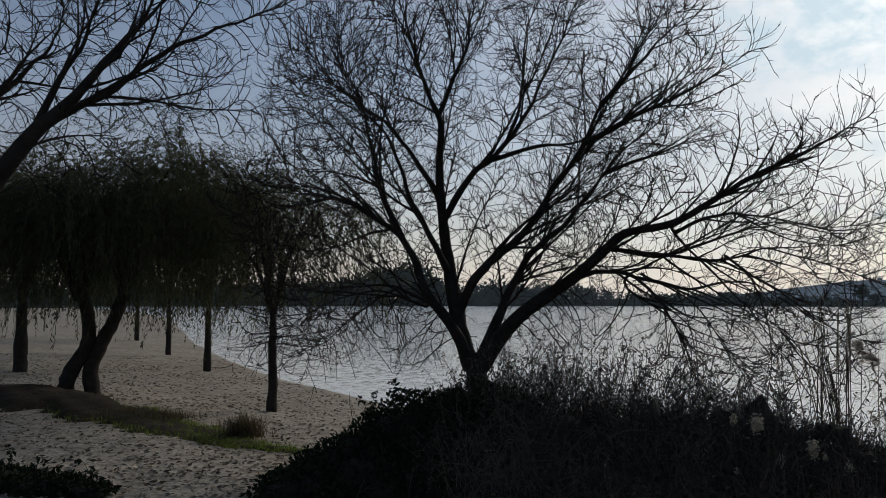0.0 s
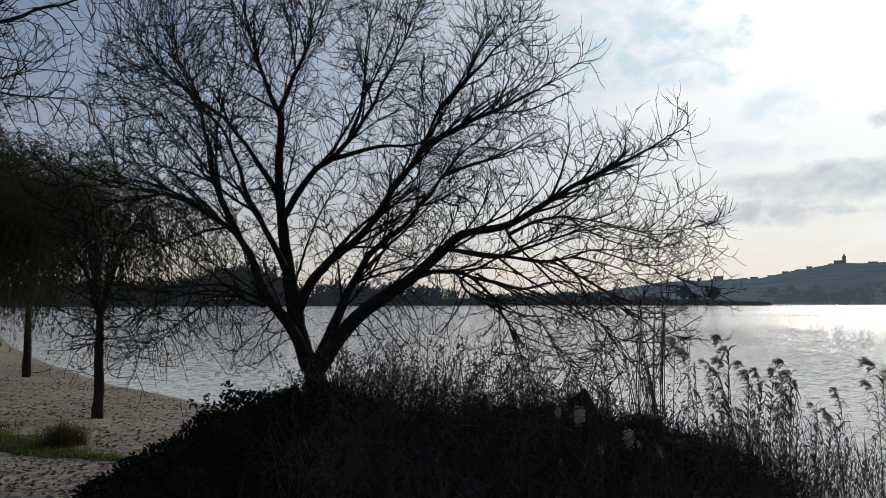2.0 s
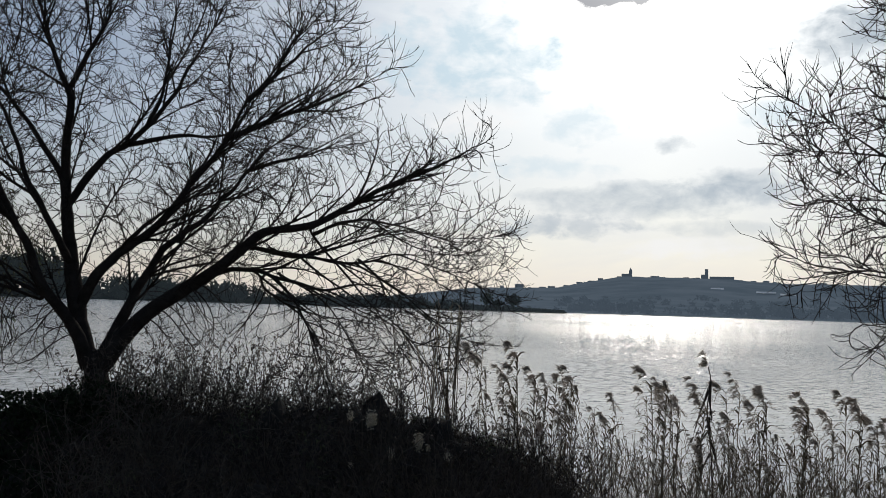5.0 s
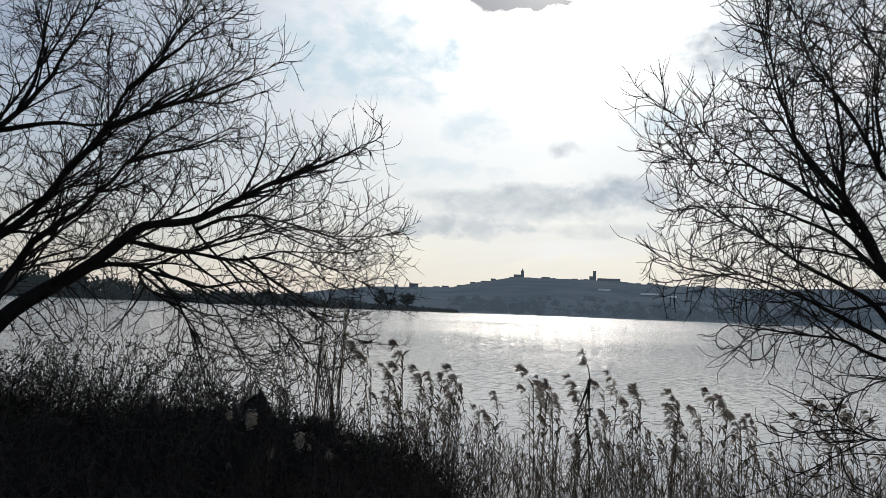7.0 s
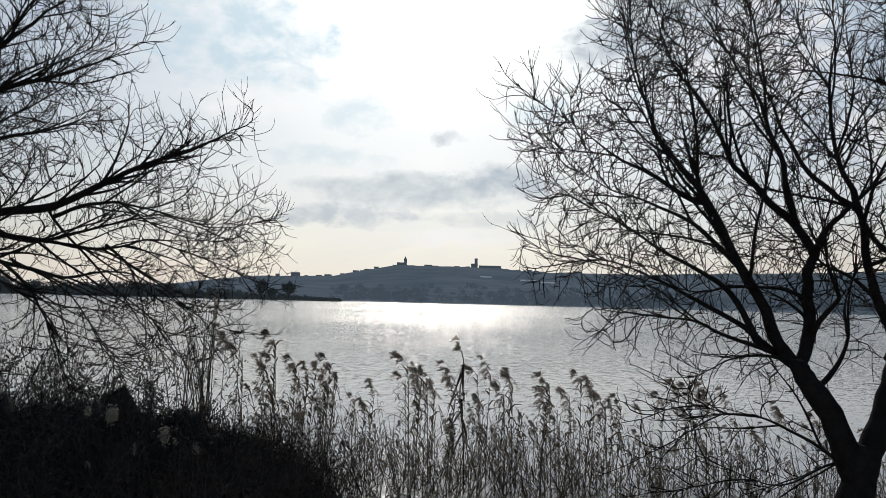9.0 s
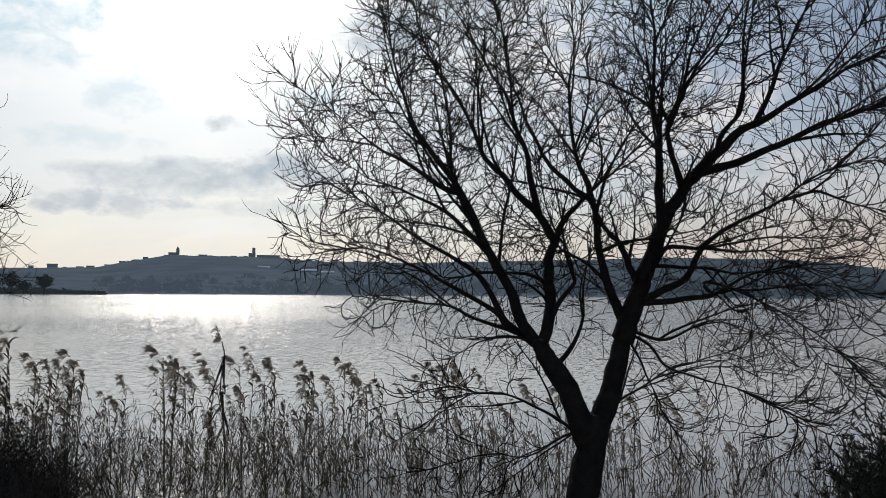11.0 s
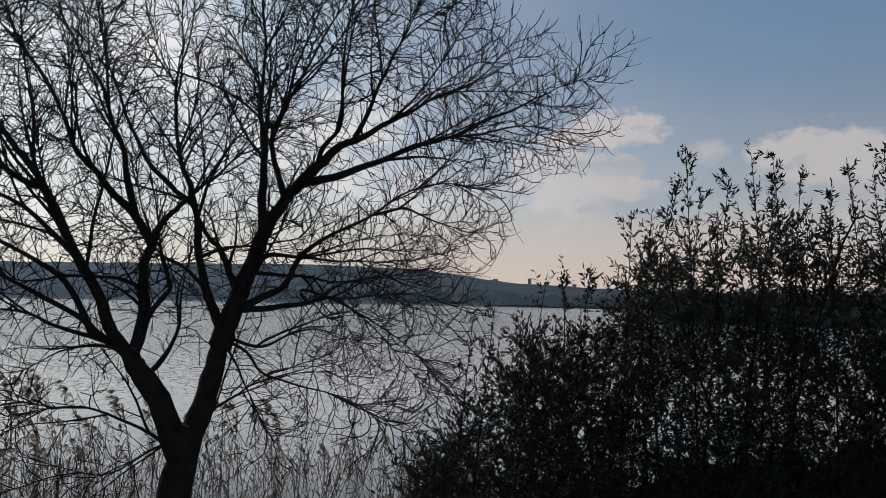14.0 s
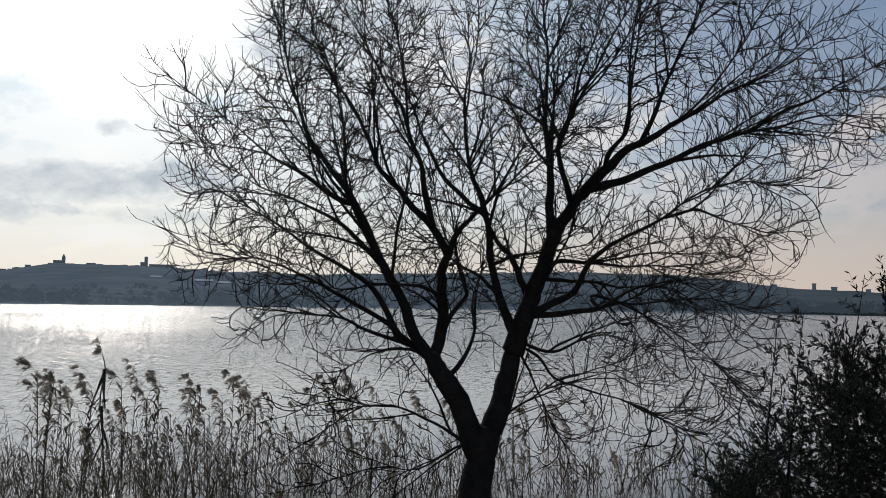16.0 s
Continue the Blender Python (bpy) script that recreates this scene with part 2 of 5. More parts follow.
# canes, and the solid fillings whose dark colour stands for shaded depth
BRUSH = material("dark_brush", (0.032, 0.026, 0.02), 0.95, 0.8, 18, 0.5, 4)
REED = material("dry_reed", (0.14, 0.108, 0.07), 0.85, 0, 1, 0.35, 3, 0.35, 0.2, None, 0.15)
PLUME = material("reed_plume", (0.36, 0.30, 0.25), 0.9, 0, 1, 0.3, 5, 0.3, 0.1, None, 0.5)
SPRAY_LEAF = material("spray_leaves", (0.08, 0.085, 0.04), 0.55, 0, 1, 0.4, 3, 0.5, 0.35, None, 0.15)
GREY_TWIG = material("grey_twigs", (0.095, 0.082, 0.068), 0.9, 0, 1, 0.4, 3, 0.5, 0.15)
DRY_GRASS = material("dry_grass", (0.15, 0.115, 0.065), 0.9, 0, 1, 0.4, 2, 0.4, 0.15, None, 0.2)
FLUFF = material("seed_fluff", (0.52, 0.46, 0.36), 0.95, 0, 1, 0.3, 8, 0.3, 0.05, None, 0.3)
GRASS = material("green_grass", (0.21, 0.29, 0.035), 0.85, 0, 1, 0.4, 1.2, 0.35, 0.2, (0.15, 0.15, 0.04), 0.25)
LITTER = material("fallen_leaves", (0.19, 0.145, 0.10), 0.9, 0, 1, 0.5, 3, 0.6, 0.15, (0.36, 0.30, 0.23))
EARTH = material("dark_earth", (0.022, 0.016, 0.012), 0.95, 1.0, 14, 0.5, 3.5, 0, 0.1, (0.05, 0.037, 0.025))
SAND = sand_material()
WATER = water_material()
# far shore ground, with a trace of painted haze as emission
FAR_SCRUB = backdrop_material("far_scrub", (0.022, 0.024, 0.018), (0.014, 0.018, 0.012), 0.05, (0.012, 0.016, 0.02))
# hill: haze put in as two blue-grey tones of emission
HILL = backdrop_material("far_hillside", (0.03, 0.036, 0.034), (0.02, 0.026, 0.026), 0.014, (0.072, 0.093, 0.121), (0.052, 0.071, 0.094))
# shore woods: nearer, so a weaker emission for the haze
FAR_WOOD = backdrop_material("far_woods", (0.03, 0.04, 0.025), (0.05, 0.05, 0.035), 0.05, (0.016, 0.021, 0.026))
# hill woods, walls and roofs also emit a little, to look hazed like the hill
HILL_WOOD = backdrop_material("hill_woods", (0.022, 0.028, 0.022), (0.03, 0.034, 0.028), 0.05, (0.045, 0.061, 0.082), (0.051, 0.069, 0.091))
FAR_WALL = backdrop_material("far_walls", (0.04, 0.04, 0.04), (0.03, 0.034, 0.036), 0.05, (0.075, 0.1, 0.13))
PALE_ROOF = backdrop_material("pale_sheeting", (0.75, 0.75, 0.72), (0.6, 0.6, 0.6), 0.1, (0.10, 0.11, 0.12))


# ================= mesh helpers =================
def mesh_of(name, verts, faces, smooth=False):
    """verts: (n, 3); faces: (m, k) all with k corners."""
    verts, faces = np.asarray(verts, dtype=np.float32), np.asarray(faces, dtype=np.int32)
    me = bpy.data.meshes.new(name)
    n, k = faces.shape
    me.vertices.add(len(verts))
    me.vertices.foreach_set("co", verts.ravel())
    me.loops.add(n * k)
    me.loops.foreach_set("vertex_index", faces.ravel())
    me.polygons.add(n)
    me.polygons.foreach_set("loop_start", np.arange(0, n * k, k, dtype=np.int32))
    me.polygons.foreach_set("use_smooth", np.full(n, smooth, dtype=bool))
    me.update(calc_edges=True)
    me.validate()
    return me


def join(pieces):
    """Joins (verts, faces) pairs with the same number of corners."""
    vs, fs, k = [], [], 0
    for v, f in pieces:
        vs.append(v)
        fs.append(f + k)
        k += len(v)
    return np.concatenate(vs), np.concatenate(fs)


def unit(v):
    return v / np.maximum(np.linalg.norm(v, axis=-1, keepdims=True), 1e-9)


def tubes(pts, radii, sides=3):
    """Tubes along m lines of n points each: pts (m, n, 3), radii (m, n)."""
    m, n, _ = pts.shape
    tang = unit(np.gradient(pts, axis=1))
    ref = np.where(np.abs(tang[:, :1, 2:3]) > 0.9, np.array([1.0, 0, 0]), np.array([0, 0, 1.0]))
    u = unit(np.cross(tang, np.broadcast_to(ref, tang.shape)))
    w = np.cross(tang, u)
    a = np.arange(sides) * 2 * np.pi / sides
    ring = u[:, :, None] * np.cos(a)[:, None] + w[:, :, None] * np.sin(a)[:, None]
    v = pts[:, :, None] + ring * radii[:, :, None, None]
    idx = np.arange(m * n * sides).reshape(m, n, sides)
    nxt = np.roll(idx, -1, axis=2)
    f = np.stack([idx[:, :-1], nxt[:, :-1], nxt[:, 1:], idx[:, 1:]], -1)
    return v.reshape(-1, 3), f.reshape(-1, 4)


def leaves(rng, pos, way, length, width, fold=0.25):
    """Pointed leaves of four corners, folded along the midrib."""
    m = len(pos)
    side = unit(np.cross(way, rng.normal(size=(m, 3))))
    nrm = np.cross(way, side)
    length, width = np.broadcast_to(length, m)[:, None], np.broadcast_to(width, m)[:, None]
    mid = pos + way * length * 0.45 + nrm * width * fold
    v = np.stack([pos, mid + side * width * 0.5, pos + way * length, mid - side * width * 0.5], 1)
    return v.reshape(-1, 3), np.arange(m * 4).reshape(m, 4)


def blades(rng, pos, way, length, width, droop, n=4):
    """Strap leaves or grass blades that bend over."""
    m = len(pos)
    side = unit(np.cross(way, np.array([0, 0, 1.0]) + rng.normal(size=(m, 3)) * 0.3))
    length, width, droop = (np.broadcast_to(a, m)[:, None] for a in (length, width, droop))
    rows, p, d = [], pos.copy(), way.copy()
    for i in range(n + 1):
        k = width * (1 - i / n) ** 0.6 * 0.5
        rows.append(np.stack([p - side * k, p + side * k], 1))
        p = p + d * length / n
        d = unit(d + np.array([0, 0, -1.0]) * droop / n)
    v = np.stack(rows, 1)
    idx = np.arange(m * (n + 1) * 2).reshape(m, n + 1, 2)
    f = np.stack([idx[:, :-1, 0], idx[:, :-1, 1], idx[:, 1:, 1], idx[:, 1:, 0]], -1)
    return v.reshape(-1, 3), f.reshape(-1, 4)


def part(name, me, mat, parent=None, label="", kind=""):
    """One mesh object, under a thing or a part."""
    ob = new(name, me)
    if mat and not me.materials:
        me.materials.append(mat)
    ob.parent = parent
    return tagged(ob, label=label, kind=kind)


def thing(name, at, label, category, group="", kind=""):
    ob = new(name)
    ob.empty_display_size = 0.2
    ob.location = at
    return tagged(ob, label, category, group, kind)


def spline(points, n):
    """A smooth line of n points through the given ones."""
    p = np.array(points, dtype=float)
    p = np.vstack([2 * p[0] - p[1], p, 2 * p[-1] - p[-2]])
    out = []
    for s in np.linspace(0, len(p) - 3, n):
        i = min(int(s), len(p) - 4)
        u = s - i
        a, b, c, d = p[i:i + 4]
        out.append(0.5 * (2 * b + (c - a) * u + (2 * a - 5 * b + 4 * c - d) * u * u + (3 * b - a - 3 * c + d) * u ** 3))
    return np.array(out)


def sprout(rng, pts, radii, every, angle, length, thick, start=0.15, lift=0.1, jitter=0.12, n=5, outward=0.0, axis=None, shrink=0.6, least=0.0032):
    """Grows side shoots from m parent lines. every: metres between shoots; angle: degrees (mean, spread);
    length: metres (mean, spread); thick: the share of the parent's radius. Returns their points and radii."""
    m, k, _ = pts.shape
    size = np.linalg.norm(np.diff(pts, axis=1), axis=2).sum(1)
    count = rng.poisson(size * (1 - start) / every)
    who = np.repeat(np.arange(m), count)
    c = len(who)
    s = start + (1 - start) * rng.random(c)
    at = s * (k - 1)
    i = np.minimum(at.astype(int), k - 2)
    u = (at - i)[:, None]
    pos = pts[who, i] * (1 - u) + pts[who, i + 1] * u
    tang = unit(pts[who, i + 1] - pts[who, i])
    r = radii[who, i] * (1 - u[:, 0]) + radii[who, i + 1] * u[:, 0]
    perp = unit(np.cross(tang, rng.normal(size=(c, 3))))
    if axis is not None and outward:
        away = pos - np.array([axis[0], axis[1], 0])
        away[:, 2] = 0.25
        perp = unit(perp + unit(away) * outward)
    a = np.radians(rng.normal(angle[0], angle[1], c))[:, None]
    d = unit(tang * np.cos(a) + perp * np.sin(a))
    ln = np.maximum(rng.normal(length[0], length[1], c), length[0] * 0.25) * (1 - shrink * s)
    rows = [pos]
    bend = rng.normal(size=(c, 3)) * jitter * 0.7 + np.array([0, 0, lift])
    for q in range(n - 1):
        d = unit(d + rng.normal(size=(c, 3)) * jitter * 0.45 + bend * 5 / n)
        rows.append(rows[-1] + d * (ln / (n - 1))[:, None])
    line = np.stack(rows, 1)
    r0 = np.clip(np.maximum(r * thick, least * 0.8 + 0.0062 * ln), least * 1.2, 0.019)
    r0 = np.minimum(r0, np.maximum(r * 0.85, least * 1.2))
    rad = r0[:, None] * np.linspace(1, 0.3, n)[None]
    return line, np.maximum(rad, least * np.linspace(1, 0.55, n)[None])


# ================= ground and water =================
WATER_Z = -0.6
SHORE = [(-900, 420), (-330, 400), (-150, 330), (-78, 200), (-43, 128), (-20, 64), (-14.6, 48), (-8.7, 33), (-4.8, 24.3), (-2.3, 20.2), (0, 15.8), (2.5, 12.3),
         (4.0, 9.4), (5.8, 6.7), (7.3, 4.4), (8.0, 2.5), (8.4, 0.3), (8.9, -2.5), (10, -8), (14, -20), (60, -120), (300, -500)]


def inland(x, y):
    """Metres from the near shore line, positive on the land."""
    x, y = np.asarray(x, dtype=float), np.asarray(y, dtype=float)
    best, sign = np.full(x.shape, 1e9), np.ones(x.shape)
    for (ax, ay), (bx, by) in zip(SHORE, SHORE[1:]):
        ex, ey = bx - ax, by - ay
        u = np.clip(((x - ax) * ex + (y - ay) * ey) / (ex * ex + ey * ey), 0, 1)
        d = np.hypot(x - ax - u * ex, y - ay - u * ey)
        s = ex * (y - ay) - ey * (x - ax)
        sign = np.where(d < best, np.where(s > 0, -1, 1), sign)
        best = np.minimum(d, best)
    return best * sign


def mound(x, y, cx, cy, rx, ry, h, turn=0.0):
    c, s = math.cos(turn), math.sin(turn)
    u, v = (x - cx) * c + (y - cy) * s, -(x - cx) * s + (y - cy) * c
    return h * np.exp(-(u / rx) ** 2 - (v / ry) ** 2)


def ground_z(x, y):
    x, y = np.asarray(x, dtype=float), np.asarray(y, dtype=float)
    s = inland(x, y)
    z = np.where(s > 0, 0.6 * (1 - np.exp(-np.maximum(s, 0) / 5.5)), np.maximum(s * 0.12, -2.5)) + WATER_Z
    z = z + mound(x, y, -7.2, 14.9, 3.0, 1.3, 0.2, -0.4)
    far = np.hypot(x, y)
    z = z + 0.025 * np.sin(x * 1.3 + y * 0.4) * np.sin(y * 0.9 - x * 0.3) * (s > 1) * (far < 60)
    az = np.degrees(np.arctan2(x, y))
    rim = far_rim(az)
    rise = np.clip((far - rim) / 60, 0, 1) * np.interp(az, [20, 29], [1, 0.1])
    return np.where((far > rim - 40) & (s < 0), np.maximum(z, WATER_Z - 2.0 + 3.4 * np.clip((far - rim + 40) / 60, 0, 1) + 3 * rise), z)


def far_rim(az):
    """Distance of the far shore by bearing."""
    return np.interp(az, [-180, -70, -20, 20, 31, 32.5, 33.2, 60, 90, 93.5, 95, 125, 150, 180], [430, 430, 440, 470, 440, 420, 640, 600, 480, 440, 125, 112, 150, 400])


def ground_sheet():
    az = np.radians(np.arange(0, 360, 1.0))
    r = [0.0, 0.01, 0.3]
    while r[-1] < 4300:
        r.append(r[-1] * 1.055 + 0.03)
    r = np.array(r[1:])
    R, A = np.meshgrid(r, az, indexing="ij")
    x, y = R * np.sin(A), R * np.cos(A)
    v = np.stack([x, y, ground_z(x, y)], -1)
    n, m = R.shape
    idx = np.arange(n * m).reshape(n, m)
    nxt = np.roll(idx, -1, axis=1)
    f = np.stack([idx[:-1], nxt[:-1], nxt[1:], idx[1:]], -1).reshape(-1, 4)
    return mesh_of("ground", v.reshape(-1, 3), f, True)


ground = part("ground", ground_sheet(), SAND)
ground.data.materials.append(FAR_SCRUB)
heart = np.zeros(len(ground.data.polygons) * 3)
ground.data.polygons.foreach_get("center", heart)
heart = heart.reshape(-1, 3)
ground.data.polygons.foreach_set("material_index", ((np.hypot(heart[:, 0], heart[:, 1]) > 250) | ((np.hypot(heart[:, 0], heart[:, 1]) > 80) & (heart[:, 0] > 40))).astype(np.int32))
tagged(ground, "pale sand strewn with dry leaves sloping to the lake", "ground", kind="structure")
water = part("water", mesh_of("water", [(-2500, -2500, WATER_Z), (2500, -2500, WATER_Z), (2500, 2500, WATER_Z), (-2500, 2500, WATER_Z)], [(0, 1, 2, 3)]), WATER)
tagged(water, "rippled grey lake water reflecting the bright sky", "water", kind="structure")


# ================= far shore =================
HILL_R = np.array([505, 560, 640, 760, 900, 1050, 1200, 1350, 1450, 1500, 1650.0])
HILL_K = np.array([-0.01, 0.03, 0.07, 0.14, 0.3, 0.52, 0.72, 0.88, 0.97, 1.0, 0.9])


def hill_top(az):
    """Height of the skyline by bearing."""
    e = np.interp(az, [4, 18, 21.7, 24, 26.2, 29.5, 31.7, 34, 36, 40, 43, 46, 52, 60, 70, 77, 81, 84, 87, 92, 100, 125],
                  [0.1, 0.42, 0.8, 1.1, 1.42, 1.48, 1.55, 2.05, 2.4, 2.4, 2.36, 2.15, 2.1, 2.3, 2.5, 2.35, 1.95, 1.5, 1.35, 1.15, 1.0, 0.9])
    return 1500 * np.tan(np.radians(e))


def hill_z(az, r):
    return WATER_Z + hill_top(az) * np.interp(r, HILL_R, HILL_K)


def hill_mesh():
    az = np.arange(4, 125, 0.25)
    rng = np.random.default_rng(5)
    rough = np.convolve(rng.normal(size=len(az) + 8), np.ones(3) / 3, "same")[4:-4] * 0.7
    A, R = np.meshgrid(az, HILL_R)
    z = hill_z(A, R) + rough[None] * np.interp(R, [1300, 1450], [0, 1]) + 1.5 * np.sin(A * 0.7 + R * 0.01) * np.sin(R * 0.013) * (R > 600) * (R < 1400)
    R = R + np.where(A > 70, -(A - 70) * 2.0, 0) * (R < 700)
    A = np.radians(A)
    v = np.stack([R * np.sin(A), R * np.cos(A), z], -1)
    n, m = A.shape
    idx = np.arange(n * m).reshape(n, m)
    f = np.stack([idx[:-1, :-1], idx[:-1, 1:], idx[1:, 1:], idx[1:, :-1]], -1)
    return mesh_of("backdrop_hill", v.reshape(-1, 3), f.reshape(-1, 4), True)


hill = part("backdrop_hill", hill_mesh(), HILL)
tagged(hill, "long wooded hill beyond the lake, tinted blue-grey for haze", "hill", kind="structure")


def box(w, d, h, z=0.0, x=0.0, roof=0.0):
    """A block with a ridged roof; x is its shift along the front."""
    v = [(x + sx * w / 2, sy * d / 2, z + k * h) for k in (0, 1) for sx, sy in ((-1, -1), (1, -1), (1, 1), (-1, 1))]
    v += [(x - w / 2, 0, z + h + roof), (x + w / 2, 0, z + h + roof)]
    f = [(0, 1, 5, 4), (1, 2, 6, 5), (2, 3, 7, 6), (3, 0, 4, 7), (4, 5, 9, 8), (7, 6, 9, 8)[::-1], (5, 6, 9, 9), (4, 7, 8, 8)]
    me = bpy.data.meshes.new("block")
    me.from_pydata(v, [], [tuple(dict.fromkeys(q)) for q in f])
    return me


def on_hill(name, az, el, label, category, r=None):
    """An empty thing on the hillside, turned to the lake; el picks the place up the slope."""
    if r is None:
        tries = np.arange(520, 1500, 2.0)
        up = np.degrees(np.arctan((hill_z(az, tries) - EYE) / tries))
        r = float(tries[np.argmin(np.abs(up - el))])
    x, y = polar(az, r)
    ob = thing(name, (x, y, float(hill_z(az, r)) - 1.5), label, category)
    ob.rotation_euler = (0, 0, radians(-az))
    return ob


def polar(az, r):
    return r * math.sin(radians(az)), r * math.cos(radians(az))


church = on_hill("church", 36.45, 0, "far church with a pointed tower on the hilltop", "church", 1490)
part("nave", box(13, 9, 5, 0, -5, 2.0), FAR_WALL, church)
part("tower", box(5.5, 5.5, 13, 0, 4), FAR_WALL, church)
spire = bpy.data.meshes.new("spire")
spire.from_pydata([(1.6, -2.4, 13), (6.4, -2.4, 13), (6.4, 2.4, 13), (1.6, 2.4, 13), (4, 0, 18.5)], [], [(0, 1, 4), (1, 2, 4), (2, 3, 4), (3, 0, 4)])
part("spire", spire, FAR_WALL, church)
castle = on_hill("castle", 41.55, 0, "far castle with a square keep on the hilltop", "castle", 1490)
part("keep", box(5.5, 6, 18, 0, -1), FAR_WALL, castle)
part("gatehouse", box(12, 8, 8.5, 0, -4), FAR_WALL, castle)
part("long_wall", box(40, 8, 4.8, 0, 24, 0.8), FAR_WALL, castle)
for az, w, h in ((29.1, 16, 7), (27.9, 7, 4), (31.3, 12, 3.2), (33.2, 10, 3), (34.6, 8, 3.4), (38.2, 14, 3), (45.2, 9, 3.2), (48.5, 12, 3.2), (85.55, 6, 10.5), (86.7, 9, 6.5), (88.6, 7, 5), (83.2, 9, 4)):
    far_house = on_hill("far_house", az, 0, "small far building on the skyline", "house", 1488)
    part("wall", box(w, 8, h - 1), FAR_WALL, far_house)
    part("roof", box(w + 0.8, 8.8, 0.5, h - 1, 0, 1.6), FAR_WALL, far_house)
town = random.Random(8)
for i in range(30):
    az = town.uniform(29.5, 48) if i < 38 else town.uniform(79, 91)
    w, h = town.uniform(4, 11), town.uniform(1.8, 2.9)
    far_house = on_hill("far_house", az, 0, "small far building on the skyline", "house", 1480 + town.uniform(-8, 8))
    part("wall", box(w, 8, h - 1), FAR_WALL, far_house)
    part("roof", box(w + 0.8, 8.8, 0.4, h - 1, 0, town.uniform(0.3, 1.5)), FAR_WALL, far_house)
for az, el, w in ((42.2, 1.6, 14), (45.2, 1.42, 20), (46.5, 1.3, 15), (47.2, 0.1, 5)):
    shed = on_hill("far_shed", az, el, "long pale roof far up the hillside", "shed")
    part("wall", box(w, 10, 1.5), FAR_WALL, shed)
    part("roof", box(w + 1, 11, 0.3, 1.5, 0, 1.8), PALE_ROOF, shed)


def far_trees(name, seed, spots, label, mat=FAR_WOOD):
    """Crowns of many small leaf clumps on short trunks: spots are (x, y, z, height, width)."""
    rng = np.random.default_rng(seed)
    pieces = []
    for x, y, z, h, w in spots:
        n = 68
        p = unit(rng.normal(size=(n, 3))) * (rng.random(n) ** 0.4)[:, None]
        lobe = 1 + 0.35 * np.sin(p[:, 0] * 5 + x) * np.sin(p[:, 1] * 5 + y)
        p = p * lobe[:, None] * [w / 2, w / 2, h * 0.5] + [x, y, z + h * 0.46]
        pieces.append(leaves(rng, p, unit(rng.normal(size=(n, 3))), rng.uniform(0.12, 0.25, n) * w, rng.uniform(0.1, 0.2, n) * w))
        stem = np.array([[[x, y, z - 1], [x, y, z + h * 0.6]]])
        pieces.append(tubes(stem, np.full((1, 2), 0.03 * w), 4))
    return tagged(part(name, mesh_of(name, *join(pieces)), mat), label, "woods", kind="stuff")


rnd = random.Random(11)
spots = []
for i in range(520):
    az = rnd.uniform(-50, 26) if i < 400 else rnd.uniform(-20, 31)
    r = float(far_rim(az)) + rnd.uniform(5, 75)
    top = float(np.interp(az, [-50, -9, -6.5, -5, -1.5, 0, 7, 10, 13, 20, 24, 28, 31], [15, 15, 17, 27, 27, 15, 14, 11, 8, 7.5, 5.5, 3.2, 1.6]))
    rise = max(0.0, top - 15) + (r - float(far_rim(az))) * 0.03
    h = min(top, 15) * rnd.uniform(0.55, 1.0)
    spots.append((*polar(az, r), 0.3 + rise * (0.4 + 0.6 * rnd.random()), h, h * rnd.uniform(0.7, 1.2)))
for i in range(110):
    az = rnd.uniform(-7.5, 0.5)
    lift = max(0.0, 1 - abs(az + 3.3) / 4.2)
    h = rnd.uniform(8, 13)
    spots.append((*polar(az, float(far_rim(az)) + rnd.uniform(30, 70)), rnd.uniform(0, 15) * lift, h, h * rnd.uniform(0.8, 1.2)))
for i in range(230):
    az = rnd.uniform(-50, 32.0) if i % 2 else rnd.uniform(25, 32.3)
    h = rnd.uniform(2, 4.5) * float(np.interp(az, [20, 24, 29, 32], [1, 0.7, 0.55, 0.28]))
    spots.append((*polar(az, float(far_rim(az)) - rnd.uniform(-6, 8)), -0.2, h, h * rnd.uniform(1.6, 3)))
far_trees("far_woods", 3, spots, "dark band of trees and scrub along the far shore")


def round_pine(az, r, h, w, seed):
    """A far pine with a rounded crown on a short trunk."""
    rng = np.random.default_rng(seed)
    x, y = polar(az, r)
    ob = thing("round_pine", (x, y, 0.2), "dark round-crowned pine on the low spit", "tree", "pines on the spit")
    n = 520
    p = unit(rng.normal(size=(n, 3))) * (rng.random(n) ** 0.35)[:, None]
    p = p * (1 + 0.2 * np.sin(p[:, :1] * 6) * np.sin(p[:, 1:2] * 5)) * [w / 2, w / 2, h * 0.36] + [0, 0, h * 0.64]
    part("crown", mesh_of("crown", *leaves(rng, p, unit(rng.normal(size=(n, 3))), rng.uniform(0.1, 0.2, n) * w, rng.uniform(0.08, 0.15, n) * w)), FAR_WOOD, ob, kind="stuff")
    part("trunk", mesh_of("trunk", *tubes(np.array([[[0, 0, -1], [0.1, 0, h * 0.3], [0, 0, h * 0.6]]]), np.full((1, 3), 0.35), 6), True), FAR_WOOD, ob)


round_pine(26.9, 430, 9.6, 6.2, 1)
round_pine(28.75, 428, 8.2, 7.0, 2)
round_pine(27.6, 432, 5.2, 5.0, 3)
spots = []
for i in range(620):
    az = rnd.uniform(31.5, 112)
    back = rnd.uniform(-60, 260) if i % 3 else rnd.uniform(-70, -30)
    r = 600 + back - max(0.0, az - 70) * 2
    h = rnd.uniform(3, 6.5)
    spots.append((*polar(az, r), float(hill_z(az, 600 + back)) - 0.5, h, h * rnd.uniform(1.0, 2.2)))
